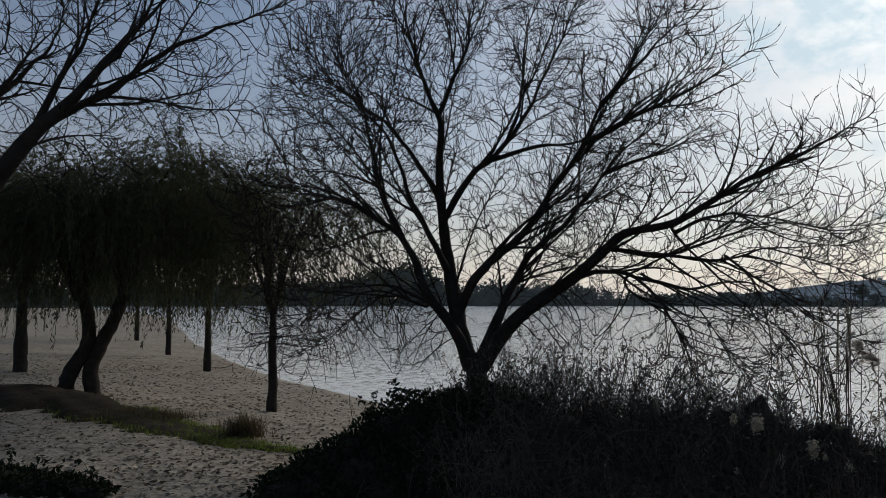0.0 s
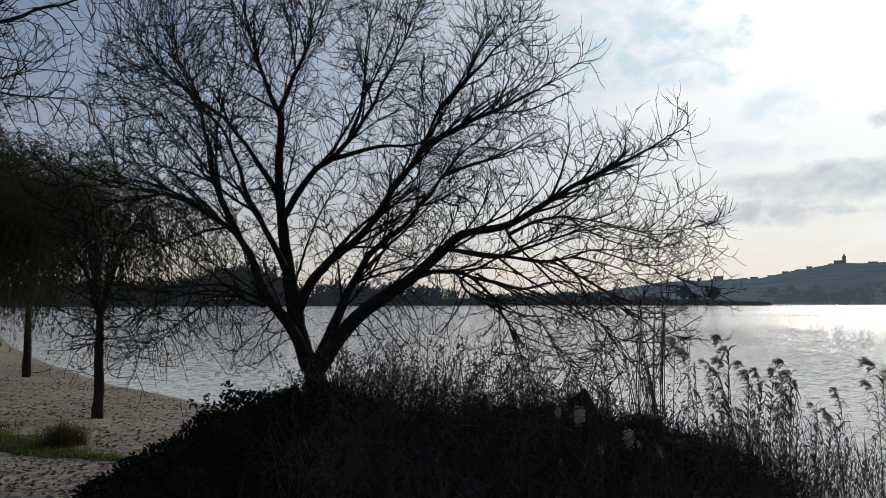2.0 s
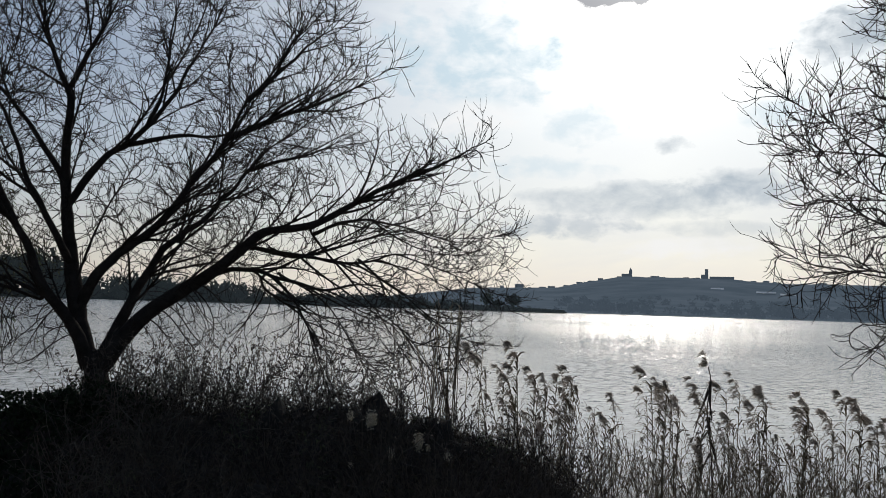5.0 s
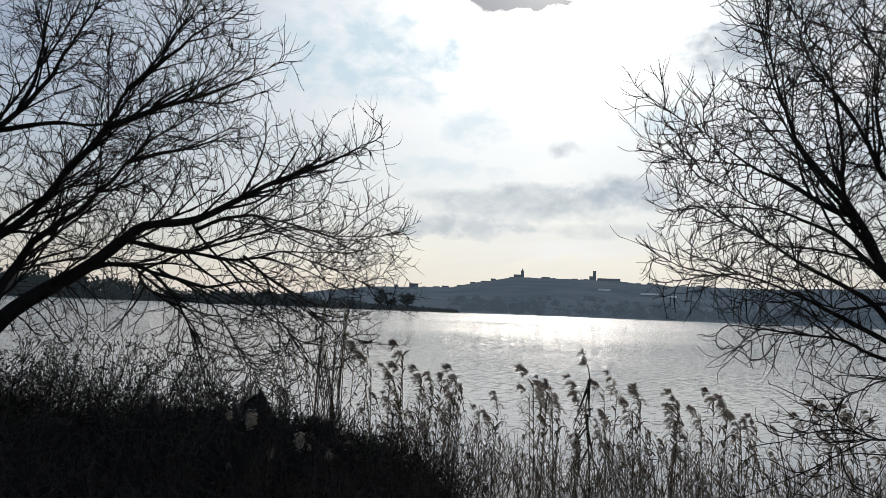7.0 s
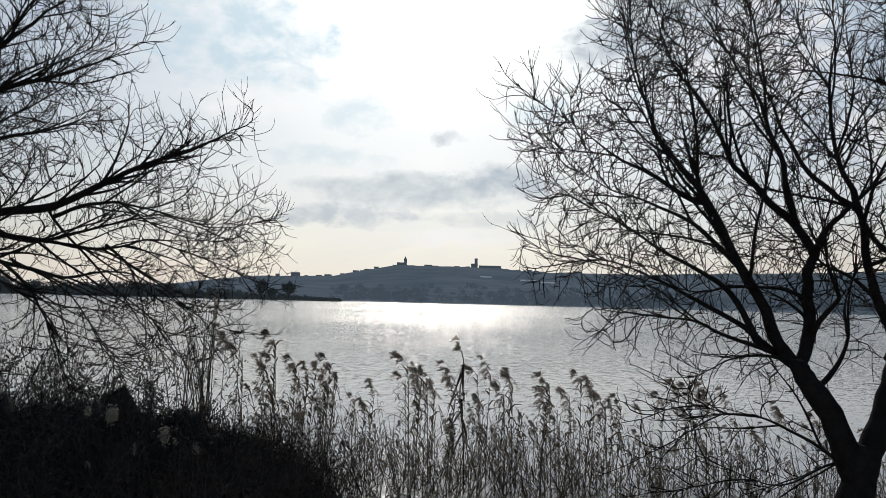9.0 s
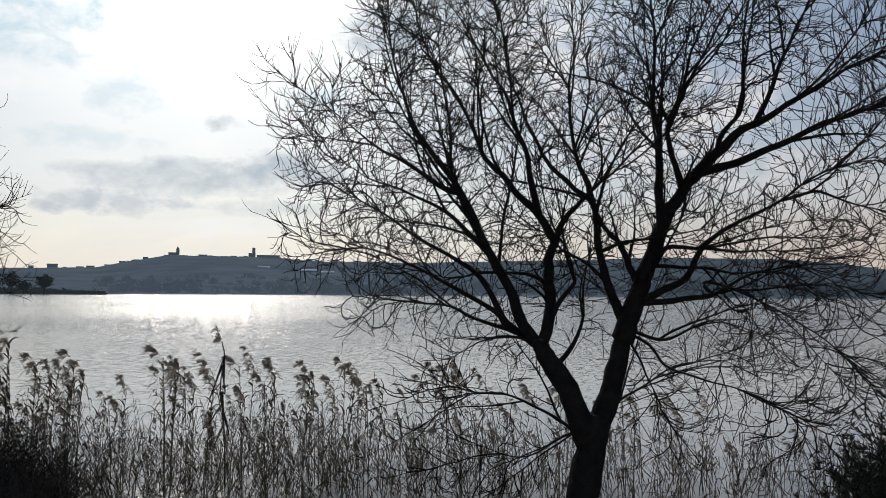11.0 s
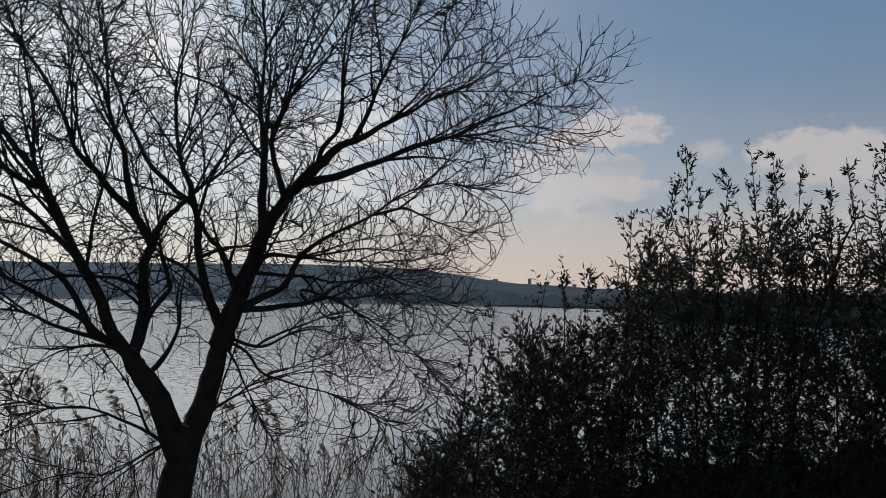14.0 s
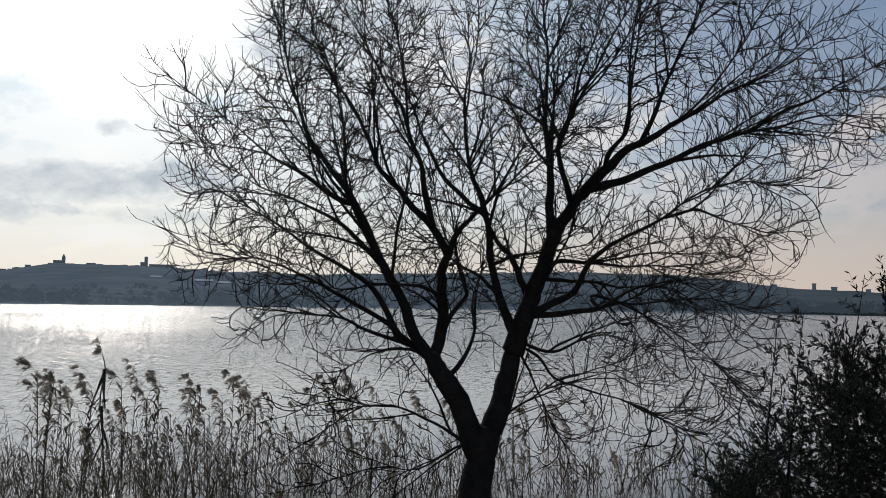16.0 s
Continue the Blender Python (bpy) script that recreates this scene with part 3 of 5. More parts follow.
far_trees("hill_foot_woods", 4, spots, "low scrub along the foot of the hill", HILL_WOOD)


spots = []
for i in range(330):
    az = rnd.uniform(94.3, 128)
    r = float(far_rim(az)) + rnd.uniform(-3, 14)
    h = rnd.uniform(2.6, 4.6)
    spots.append((*polar(az, r), -0.2, h, h * rnd.uniform(0.8, 1.5)))
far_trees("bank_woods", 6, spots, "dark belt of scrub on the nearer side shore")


# ================= trees =================
def limb_part(name, points, r0, r1, parent, mat, base, n=None, sides=10, seed=0, wobble=0.25):
    n = n or max(8, len(points) * 4)
    line = spline(points, n)
    rng = np.random.default_rng(seed)
    line[1:-1] += rng.normal(size=(n - 2, 3)) * min(r1 * wobble, 0.006)
    # crooked growth: slow wander, none at the foot
    if r0 < 0.09:
        s = np.linspace(0, 1, n)[:, None]
        run = np.linalg.norm(np.diff(line, axis=0), axis=1).sum()
        for k in (1.4, 2.9):
            line += np.sin(s * run * k * 2 * np.pi / 1.6 + rng.uniform(0, 6.28, 3)) * np.minimum(s * 3, 1) * 0.022 / k
    end = r1 * 0.55
    rad = (end + (r0 - end) * (1 - np.linspace(0, 1, n)) ** (1.35 if end < 0.02 else 1.0)) * (1 + 0.04 * rng.normal(size=n))
    closed = np.vstack([line[:1] - (line[1:2] - line[:1]) * 0.05, line, line[-1:] + (line[-1:] - line[-2:-1]) * 0.2])
    v, f = tubes(closed[None] - np.array(base), np.concatenate([[0.001], rad, [0.001]])[None], sides)
    return line, rad, part(name, mesh_of(name, v, f, True), mat, parent)


def crown_seeds(rng, lines, grid, wide, lobes):
    """Points that the twigs grow towards: an uneven grid round the outer limbs and in extra lobes (centre, radii)."""
    own = np.concatenate([l[::2] for l in lines])
    reach = np.concatenate([np.interp(np.linspace(0, 1, len(l)), [0, 0.25, 0.6, 1], [0.15, 0.6, 0.9, 1.0])[::2] * wide for l in lines])
    low, high = own.min(0) - wide, own.max(0) + wide
    axes = [np.arange(low[i], high[i], grid) for i in range(3)]
    p = np.stack(np.meshgrid(*axes, indexing="ij"), -1).reshape(-1, 3)
    p = p + rng.uniform(-0.5, 0.5, p.shape) * grid
    inside = np.zeros(len(p), dtype=bool)
    for i in range(0, len(p), 2000):
        few = p[i:i + 2000]
        gap = np.sqrt(np.maximum((few ** 2).sum(1)[:, None] + (own ** 2).sum(1)[None] - 2 * few @ own.T, 0))
        inside[i:i + 2000] = (gap < reach).any(1) & (gap.min(1) > 0.08)
    for centre, radii in lobes:
        inside |= (((p - centre) / radii) ** 2).sum(1) < 1
    return p[inside]


def colonise(rng, pts, ways, seeds, step=0.085, reach=0.55, kill=0.095, inertia=1.0, rounds=30):
    """Grows twigs from the limbs' points towards the seeds. Returns all points and each one's parent (-1 on a limb)."""
    start = len(pts)
    pos, way = [pts], [ways]
    parent, kids = [np.full(start, -1)], np.zeros(start, dtype=int)
    gap, who = np.full(len(seeds), 1e9), np.zeros(len(seeds), dtype=int)
    fresh, first = pts, 0
    for turn in range(rounds):
        seeds32 = seeds.astype(np.float32)
        for i in range(0, len(fresh), 400):
            some = fresh[i:i + 400].astype(np.float32)
            d = (some ** 2).sum(1)[None] - 2 * seeds32 @ some.T
            k = d.argmin(1)
            best = np.linalg.norm(seeds - fresh[i + k], axis=1)
            near = best < gap
            gap[near], who[near] = best[near], k[near] + first + i
        keep = gap > kill
        seeds, gap, who = seeds[keep], gap[keep], who[keep]
        near = gap < reach
        if not near.any():
            break
        allp, allw = np.concatenate(pos), np.concatenate(way)
        pull = np.zeros_like(allp)
        np.add.at(pull, who[near], unit(seeds[near] - allp[who[near]]))
        grow = np.nonzero((np.abs(pull).sum(1) > 1e-6) & (kids < 2))[0]
        if not len(grow):
            break
        rise = np.interp(allp[grow, 2], [0.8, 1.7, 2.6, 4.0], [-0.3, -0.12, 0.12, 0.2])
        d = unit(unit(pull[grow]) + allw[grow] * inertia + rng.normal(size=(len(grow), 3)) * 0.14 + np.column_stack([rise * 0, rise * 0, rise]))
        fresh, first = allp[grow] + d * step, len(allp)
        pos.append(fresh)
        way.append(d)
        parent.append(grow)
        kids[grow] += 1
        kids = np.concatenate([kids, np.zeros(len(grow), dtype=int)])
    return np.concatenate(pos), np.concatenate(parent)


def chains(pos, parent, start):
    """Splits the growth into runs: each a list of point numbers that begins at the point which bears it. Also the tips above each point."""
    n = len(pos)
    above, kids = np.zeros(n), [[] for _ in range(n)]
    for i in range(n - 1, start - 1, -1):
        above[i] = max(above[i], 1)
        above[parent[i]] += above[i]
        kids[parent[i]].append(i)
    runs = []
    for i in range(n):
        ranked = sorted(kids[i], key=lambda k: -above[k])
        for k in (ranked if i < start else ranked[1:]):
            run = [i]
            while k is not None:
                run.append(k)
                k = max(kids[k], key=lambda q: above[q]) if kids[k] else None
            runs.append(run)
    return runs, above


def even(line, n):
    """n points at even steps along a line."""
    d = np.concatenate([[0], np.cumsum(np.linalg.norm(np.diff(line, axis=0), axis=1))])
    return np.stack([np.interp(np.linspace(0, d[-1], n), d, line[:, j]) for j in range(line.shape[1])], 1)


def bare_tree(name, base, limbs, label, seed, bare=(), grid=0.17, wide=0.5, lobes=(), tip=0.0043, shoots=0.15, bough_every=0.3, sparse=()):
    """A leafless tree: limbs are (points, first radius, last radius); the first is the trunk. Boughs, branches and twigs fill the crown round them."""
    rng = np.random.default_rng(seed)
    tree = thing(name, base, label, "tree")
    lines, grown, bearers = [], [], []
    for i, (points, r0, r1) in enumerate(limbs):
        if i and grown:
            # start inside the limb that bears it
            old = np.concatenate(grown)
            gap = np.linalg.norm(old - np.array(points[0]), axis=1)
            near = old[gap.argmin()]
            if 0.03 < gap.min() < 0.7:
                points = [tuple(near)] + list(points) if gap.min() > 0.12 else [tuple(near)] + list(points[1:])
        line, rad, limb = limb_part("trunk" if i == 0 else "limb", points, r0, r1, tree, BARK, base, seed=seed + i)
        grown.append(line)
        if i and i not in bare:
            run = np.linalg.norm(np.diff(line, axis=0), axis=1).sum()
            lines.append(even(np.column_stack([line, rad]), max(6, int(run / 0.09))))
            bearers.append(limb)
    # long boughs that follow the limbs outwards
    boughs = []
    for i in range(len(lines)):
        run = len(lines[i]) * 0.09
        own, own_r = sprout(rng, lines[i][None, :, :3], lines[i][None, :, 3], bough_every, (33, 9), (1.65, 0.35), 0.6, 0.16, 0.07 if lines[i][-1, 2] > 2.2 else -0.04, 0.11, 14, 0.4, base, 0.8, 0.0075)
        for q, r in zip(own, own_r):
            q = q[0] + (q - q[0]) * min(1.0, max(0.45, run / 2.2))
            both = np.column_stack([q, r])
            boughs.append((1.0, even(both, 14), i))
    rest = len(lines)
    for length, both, i in boughs:
        lines.append(even(both, max(6, int(np.linalg.norm(np.diff(both[:, :3], axis=0), axis=1).sum() / 0.09))))
    under = list(range(rest)) + [b[2] for b in boughs]
    seeds = crown_seeds(rng, [l[:, :3] for l in lines], grid, wide, lobes)
    for centre, radii, share in sparse:
        seeds = seeds[((((seeds - centre) / radii) ** 2).sum(1) > 1) | (rng.random(len(seeds)) > share)]
    # straight whips at the ends of limbs and boughs
    ends = np.stack([even(l[int(len(l) * 0.55):], 8) for l in lines])
    whips, whips_r = sprout(rng, ends[:, :, :3], ends[:, :, 3], 0.26, (15, 7), (0.5, 0.15), 0.8, 0.25, 0.06, 0.07, 9, 0.0, base, 0.0, 0.0046)
    bud = np.concatenate([l[int(len(l) * 0.14):] for l in lines])
    ways = np.concatenate([unit(np.gradient(l[:, :3], axis=0))[int(len(l) * 0.14):] for l in lines])
    owner = np.concatenate([np.full(len(l) - int(len(l) * 0.14), under[i]) for i, l in enumerate(lines)])
    start = len(bud)
    pos, parent = colonise(rng, bud[:, :3], ways, seeds)
    runs, above = chains(pos, parent, start)
    root = np.concatenate([owner, np.zeros(len(pos) - start, dtype=int)])
    for i in range(start, len(pos)):
        root[i] = root[parent[i]]
    size = tip * above ** 0.44
    branches, twigs = [], []
    for run in runs:
        line = pos[run].copy()
        for k in range(3):
            line[1:-1] = 0.25 * line[:-2] + 0.5 * line[1:-1] + 0.25 * line[2:]
        pos[run[1:]] = line[1:]
        # the tip goes on a little and turns up
        if len(run) > 2:
            d = unit(line[-1] - line[-3])
            more = rng.uniform(0.08, 0.22)
            lift = 0.25 if line[-1, 2] > 2 else -0.1
            line = np.vstack([line, line[-1] + d * more * 0.5, line[-1] + d * more + [0, 0, lift * more]])
        r = size[run[1:]]
        r = np.concatenate([r[:1] * 1.05, r, r[-1:].repeat(len(line) - 1 - len(r)) * 0.8])
        if run[0] < start:
            r = np.minimum(r, bud[run[0], 3] * 0.85 + 0.002)
        length = np.linalg.norm(np.diff(line, axis=0), axis=1).sum()
        both = np.column_stack([line, r])
        if length > 0.5:
            branches.append((length, both, root[run[0]]))
        else:
            twigs.append((length, both, root[run[0]]))
    branches.sort(key=lambda q: -q[0])
    twigs += branches[300:]
    at = np.array(base)
    for kind, items, n, sides in (("bough", boughs, 14, 5), ("branch", branches[:300], 9, 4)):
        for length, both, limb in items:
            q = even(both, n)
            part(kind, mesh_of(kind, *tubes(q[None, :, :3] - at, q[None, :, 3], sides), True), BARK if kind == "bough" else TWIG, bearers[limb])
    fine = np.stack([even(q[1], 7) for q in twigs])
    whip = np.stack([even(np.column_stack([q, r]), 7) for q, r in zip(whips, whips_r)])
    fine = np.concatenate([fine, whip])
    every = np.concatenate([fine, np.stack([even(q[1], 7) for q in boughs + branches[:300]])])
    short, short_r = sprout(rng, every[:, :, :3], every[:, :, 3], shoots, (44, 13), (0.2, 0.07), 0.7, 0.15, 0.2, 0.14, 5, 0.2, base, 0.3, 0.0034)
    part("twig_growth", mesh_of("twig_growth", *tubes(fine[:, :, :3] - at, fine[:, :, 3], 3), True), TWIG, tree, kind="stuff")
    part("shoot_growth", mesh_of("shoot_growth", *tubes(short - at, short_r, 3), True), TWIG, tree, kind="stuff")
    return tree


limbs = []
limbs.append(([(0.55, 10.49, -0.3), (0.53, 10.49, 0.1), (0.52, 10.49, 0.47), (0.45, 10.49, 0.8)], 0.2, 0.24))
limbs.append(([(0.43, 10.49, 0.84), (0.16, 10.39, 1.32), (-0.09, 10.27, 1.68), (-0.37, 10.15, 2.27), (-0.64, 10.02, 2.57), (-0.97, 9.88, 2.81), (-1.32, 9.72, 2.94), (-1.69, 9.54, 3.04)], 0.085, 0.012))
limbs.append(([(-0.09, 10.30, 1.64), (-0.51, 10.29, 1.80), (-0.95, 10.05, 1.85), (-1.32, 9.81, 1.74)], 0.03, 0.008))
limbs.append(([(0.42, 10.49, 0.80), (0.27, 10.55, 1.25), (0.18, 10.60, 1.75), (0.11, 10.65, 2.19), (0.04, 10.70, 2.71), (0.00, 10.75, 3.38), (0.01, 10.80, 3.99), (-0.14, 10.85, 4.39), (-0.30, 10.90, 4.86), (-0.46, 10.94, 5.42), (-0.68, 10.98, 6.14)], 0.125, 0.012))
limbs.append(([(0.14, 10.60, 1.96), (-0.04, 10.33, 2.31), (-0.28, 10.16, 2.76), (-0.45, 9.99, 3.22), (-0.66, 9.81, 3.64), (-0.92, 9.62, 3.94), (-1.23, 9.42, 4.16)], 0.05, 0.01))
limbs.append(([(0.05, 10.70, 2.72), (0.42, 10.69, 3.30), (0.80, 10.87, 3.64), (1.24, 11.04, 4.32), (1.51, 11.21, 4.91), (1.84, 11.36, 5.64), (2.11, 11.52, 6.36)], 0.05, 0.01))
limbs.append(([(0.20, 10.55, 1.46), (0.41, 10.38, 1.89), (0.69, 10.26, 2.17), (1.06, 10.11, 2.54), (1.42, 9.96, 3.05), (1.65, 9.81, 3.43), (1.89, 9.65, 3.88), (2.19, 9.47, 4.37), (2.48, 9.29, 4.85)], 0.075, 0.01))
limbs.append(([(0.50, 10.49, 0.80), (0.77, 10.58, 1.46), (0.93, 10.66, 1.86), (1.27, 10.73, 2.34), (1.65, 10.78, 2.68), (1.99, 10.83, 3.06), (2.27, 10.88, 3.48), (2.80, 10.86, 3.93), (3.3, 10.79, 4.38)], 0.075, 0.01))
limbs.append(([(0.50, 10.49, 0.75), (0.90, 10.40, 1.36), (1.39, 10.29, 1.75), (1.70, 10.18, 1.97), (2.05, 10.05, 2.30), (2.27, 9.94, 2.48), (2.73, 9.76, 2.56), (3.09, 9.58, 2.76), (3.45, 9.39, 3.00), (3.85, 9.17, 3.21), (4.12, 8.98, 3.34), (4.35, 8.83, 3.48), (4.44, 8.76, 3.55)], 0.105, 0.01))
limbs.append(([(2.08, 10.05, 2.24), (2.77, 10.11, 2.21), (3.41, 10.09, 2.42), (3.97, 10.06, 2.59), (4.5, 9.98, 2.59)], 0.03, 0.007))
limbs.append(([(1.65, 10.18, 1.89), (1.96, 10.14, 2.01), (2.38, 9.87, 1.93), (2.59, 9.63, 1.61), (2.77, 9.39, 1.16), (2.89, 9.17, 0.74)], 0.04, 0.008))
limbs.append(([(2.38, 9.90, 1.95), (2.96, 9.81, 1.81), (3.43, 9.68, 1.88), (3.87, 9.54, 1.74), (4.22, 9.31, 1.48)], 0.025, 0.006))
limbs.append(([(0.04, 10.75, 3.04), (-0.40, 10.82, 3.64), (-0.92, 10.93, 4.19), (-1.41, 11.12, 4.58), (-2.01, 11.27, 4.83)], 0.04, 0.008))
limbs.append(([(-0.46, 10.10, 2.43), (-0.78, 10.54, 3.14), (-0.93, 10.83, 3.85), (-1.14, 11.00, 4.51), (-1.51, 11.15, 5.15)], 0.045, 0.008))
limbs.append(([(1.72, 9.78, 3.55), (2.42, 9.64, 3.88), (3.00, 9.38, 4.16), (3.2, 9.25, 4.23)], 0.04, 0.008))
limbs.append(([(0.66, 10.80, 3.50), (1.28, 10.36, 3.61), (1.84, 9.91, 3.63), (2.31, 9.45, 3.77)], 0.035, 0.008))
limbs.append(([(-0.05, 10.82, 4.10), (0.31, 10.98, 4.94), (0.44, 11.28, 5.54), (0.57, 11.68, 6.25)], 0.035, 0.008))
limbs.append(([(2.22, 10.85, 3.40), (2.95, 10.80, 3.64), (3.55, 10.82, 3.83)], 0.03, 0.008))
limbs.append(([(-0.75, 10.0, 2.65), (-1.24, 9.95, 2.90), (-1.71, 9.63, 2.75), (-2.02, 9.22, 2.56)], 0.03, 0.007))
limbs.append(([(1.93, 9.62, 3.92), (2.50, 9.69, 4.61), (2.94, 9.74, 5.11)], 0.035, 0.008))
limbs.append(([(0.90, 10.9, 3.75), (1.10, 10.95, 4.40), (1.17, 11.04, 5.17), (1.20, 11.34, 6.06)], 0.03, 0.007))
limbs.append(([(2.28, 10.07, 1.83), (2.68, 9.67, 1.46), (2.79, 9.33, 1.20), (2.77, 9.02, 0.79)], 0.022, 0.005))
limbs.append(([(2.87, 9.93, 2.43), (3.37, 9.39, 1.72), (3.60, 8.92, 1.41), (3.76, 8.46, 1.02)], 0.022, 0.005))
limbs.append(([(2.50, 10.02, 1.98), (3.04, 9.74, 1.56), (3.28, 9.53, 1.15), (3.43, 9.34, 0.83)], 0.02, 0.005))
limbs.append(([(2.15, 10.10, 2.24), (2.90, 10.00, 2.19), (3.48, 9.91, 2.16), (3.98, 9.82, 2.27), (4.52, 9.68, 2.09), (5.00, 9.54, 1.90)], 0.028, 0.005))
limbs.append(([(2.82, 9.94, 2.46), (3.22, 9.59, 2.66), (3.51, 9.26, 2.61), (4.06, 8.80, 2.46), (4.4, 8.5, 2.43)], 0.026, 0.005))
limbs.append(([(3.43, 9.76, 2.16), (3.85, 9.43, 1.78), (4.11, 9.15, 1.51), (4.35, 8.86, 1.26)], 0.022, 0.005))
limbs.append(([(-0.20, 10.40, 1.60), (-0.60, 10.11, 1.74), (-1.05, 9.79, 1.74), (-1.47, 9.46, 1.51), (-1.78, 9.12, 1.24)], 0.026, 0.005))
limbs.append(([(-0.62, 10.38, 1.75), (-1.03, 10.24, 1.50), (-1.36, 10.10, 1.19), (-1.61, 9.96, 1.06)], 0.02, 0.005))
limbs.append(([(-0.63, 10.38, 2.57), (-1.00, 10.55, 2.47), (-1.45, 10.70, 2.34), (-1.92, 10.82, 2.34), (-2.39, 10.93, 2.50)], 0.026, 0.006))
bare_tree("bare_tree", (0.52, 10.49, -0.2), limbs, "leafless many-stemmed tree with a wide twiggy crown", 22, grid=0.158, wide=0.4, bough_every=0.25, shoots=0.13, sparse=(((4.0, 9.5, 4.15), (0.9, 1.5, 0.6), 0.75), ((4.0, 9.3, 2.6), (1.6, 1.6, 1.6), 0.38), ((3.3, 9.4, 1.4), (1.2, 1.0, 0.9), 0.35)),
          lobes=(((-1.0, 9.95, 1.55), (0.9, 0.7, 0.4)), ((-0.3, 10.1, 1.2), (0.5, 0.5, 0.4)), ((1.5, 10.2, 1.35), (0.9, 0.5, 0.35)), ((-1.2, 10.2, 3.9), (1.1, 1.1, 1.3)), ((-0.6, 10.6, 5.1), (1.2, 1.1, 1.0)), ((-1.2, 9.9, 2.8), (0.9, 0.8, 0.5))))

limbs = []
limbs.append(([(7.64, 3.33, -0.8), (7.67, 3.29, -0.5), (7.71, 3.22, -0.11), (7.74, 3.14, 0.36), (7.745, 3.12, 0.5)], 0.175, 0.23))
limbs.append(([(7.76, 3.13, 0.1), (7.55, 3.32, 0.74), (7.37, 3.46, 1.06), (7.32, 3.5, 1.2)], 0.125, 0.12))
limbs.append(([(7.74, 3.14, 0.1), (7.86, 3.01, 0.79), (7.92, 2.90, 1.32), (7.96, 2.78, 1.72)], 0.118, 0.12))
limbs.append(([(7.54, 3.60, 1.12), (7.47, 3.91, 1.33), (7.46, 4.10, 1.46), (7.32, 4.56, 1.74), (7.20, 5.00, 1.96), (7.10, 5.40, 2.08), (6.96, 5.88, 2.10)], 0.05, 0.009))
limbs.append(([(7.49, 3.73, 1.24), (7.24, 4.05, 1.38), (7.01, 4.33, 1.50), (6.77, 4.66, 1.55), (6.57, 4.88, 1.63)], 0.026, 0.006))
limbs.append(([(7.52, 3.64, 1.16), (7.43, 3.78, 1.41), (7.37, 3.85, 1.68), (7.26, 4.01, 2.06), (7.17, 4.14, 2.35), (7.06, 4.33, 2.75), (6.95, 4.51, 3.07), (6.85, 4.66, 3.31), (6.78, 4.74, 3.60), (6.73, 4.78, 3.91), (6.68, 4.81, 4.28), (6.63, 4.86, 4.70)], 0.062, 0.008))
limbs.append(([(7.10, 4.26, 2.62), (7.11, 4.46, 2.68), (7.02, 4.87, 2.94), (6.97, 5.20, 3.15), (6.93, 5.53, 3.39), (6.83, 5.97, 3.70)], 0.036, 0.006))
limbs.append(([(7.22, 3.97, 2.03), (7.03, 4.20, 2.29), (6.84, 4.41, 2.52), (6.64, 4.64, 2.61), (6.43, 4.92, 2.75), (6.25, 5.11, 2.93)], 0.028, 0.006))
limbs.append(([(7.56, 3.55, 1.13), (7.60, 3.53, 1.47), (7.62, 3.55, 1.74), (7.64, 3.55, 2.01), (7.68, 3.53, 2.15)], 0.062, 0.07))
limbs.append(([(7.67, 3.54, 2.14), (7.67, 3.69, 2.41), (7.64, 3.90, 2.61), (7.61, 4.12, 2.87), (7.59, 4.31, 3.08), (7.59, 4.46, 3.41), (7.55, 4.70, 3.83), (7.51, 4.92, 4.14), (7.50, 5.10, 4.58), (7.50, 5.23, 5.08)], 0.045, 0.008))
limbs.append(([(7.63, 3.65, 2.38), (7.51, 3.70, 2.72), (7.42, 3.69, 2.99), (7.31, 3.74, 3.27), (7.17, 3.84, 3.60), (7.04, 3.94, 3.85), (6.92, 4.00, 4.14), (6.83, 4.00, 4.64)], 0.036, 0.008))
limbs.append(([(7.68, 3.53, 2.14), (7.64, 3.42, 2.31), (7.63, 3.26, 2.49), (7.63, 3.06, 2.65), (7.63, 2.88, 2.79), (7.66, 2.60, 3.03), (7.70, 2.33, 3.31)], 0.036, 0.007))
limbs.append(([(7.58, 3.50, 1.31), (7.55, 3.42, 1.52), (7.55, 3.28, 1.71), (7.50, 3.25, 1.85), (7.42, 3.29, 2.03), (7.37, 3.27, 2.29), (7.34, 3.19, 2.62), (7.26, 3.22, 3.04)], 0.03, 0.007))
limbs.append(([(7.63, 3.39, 1.05), (7.74, 3.31, 1.22), (7.82, 3.30, 1.41), (7.89, 3.31, 1.63), (7.96, 3.32, 1.91), (8.04, 3.32, 2.14)], 0.03, 0.007))
limbs.append(([(7.85, 2.87, 1.28), (7.84, 3.00, 1.63), (7.85, 3.10, 1.88), (7.88, 3.15, 2.18), (7.90, 3.22, 2.51), (7.85, 3.44, 2.70), (7.81, 3.65, 2.96), (7.79, 3.83, 3.25), (7.77, 3.99, 3.58), (7.77, 4.10, 3.94), (7.79, 4.18, 4.31), (7.80, 4.26, 4.92)], 0.052, 0.008))
limbs.append(([(7.92, 3.22, 2.50), (8.02, 3.35, 2.77), (8.12, 3.51, 3.08), (8.22, 3.65, 3.53), (8.37, 3.68, 3.99), (8.54, 3.68, 4.47), (8.68, 3.72, 5.22)], 0.034, 0.008))
limbs.append(([(7.90, 2.76, 1.72), (7.92, 2.92, 2.02), (7.94, 3.07, 2.23), (7.97, 3.23, 2.49)], 0.04, 0.034))
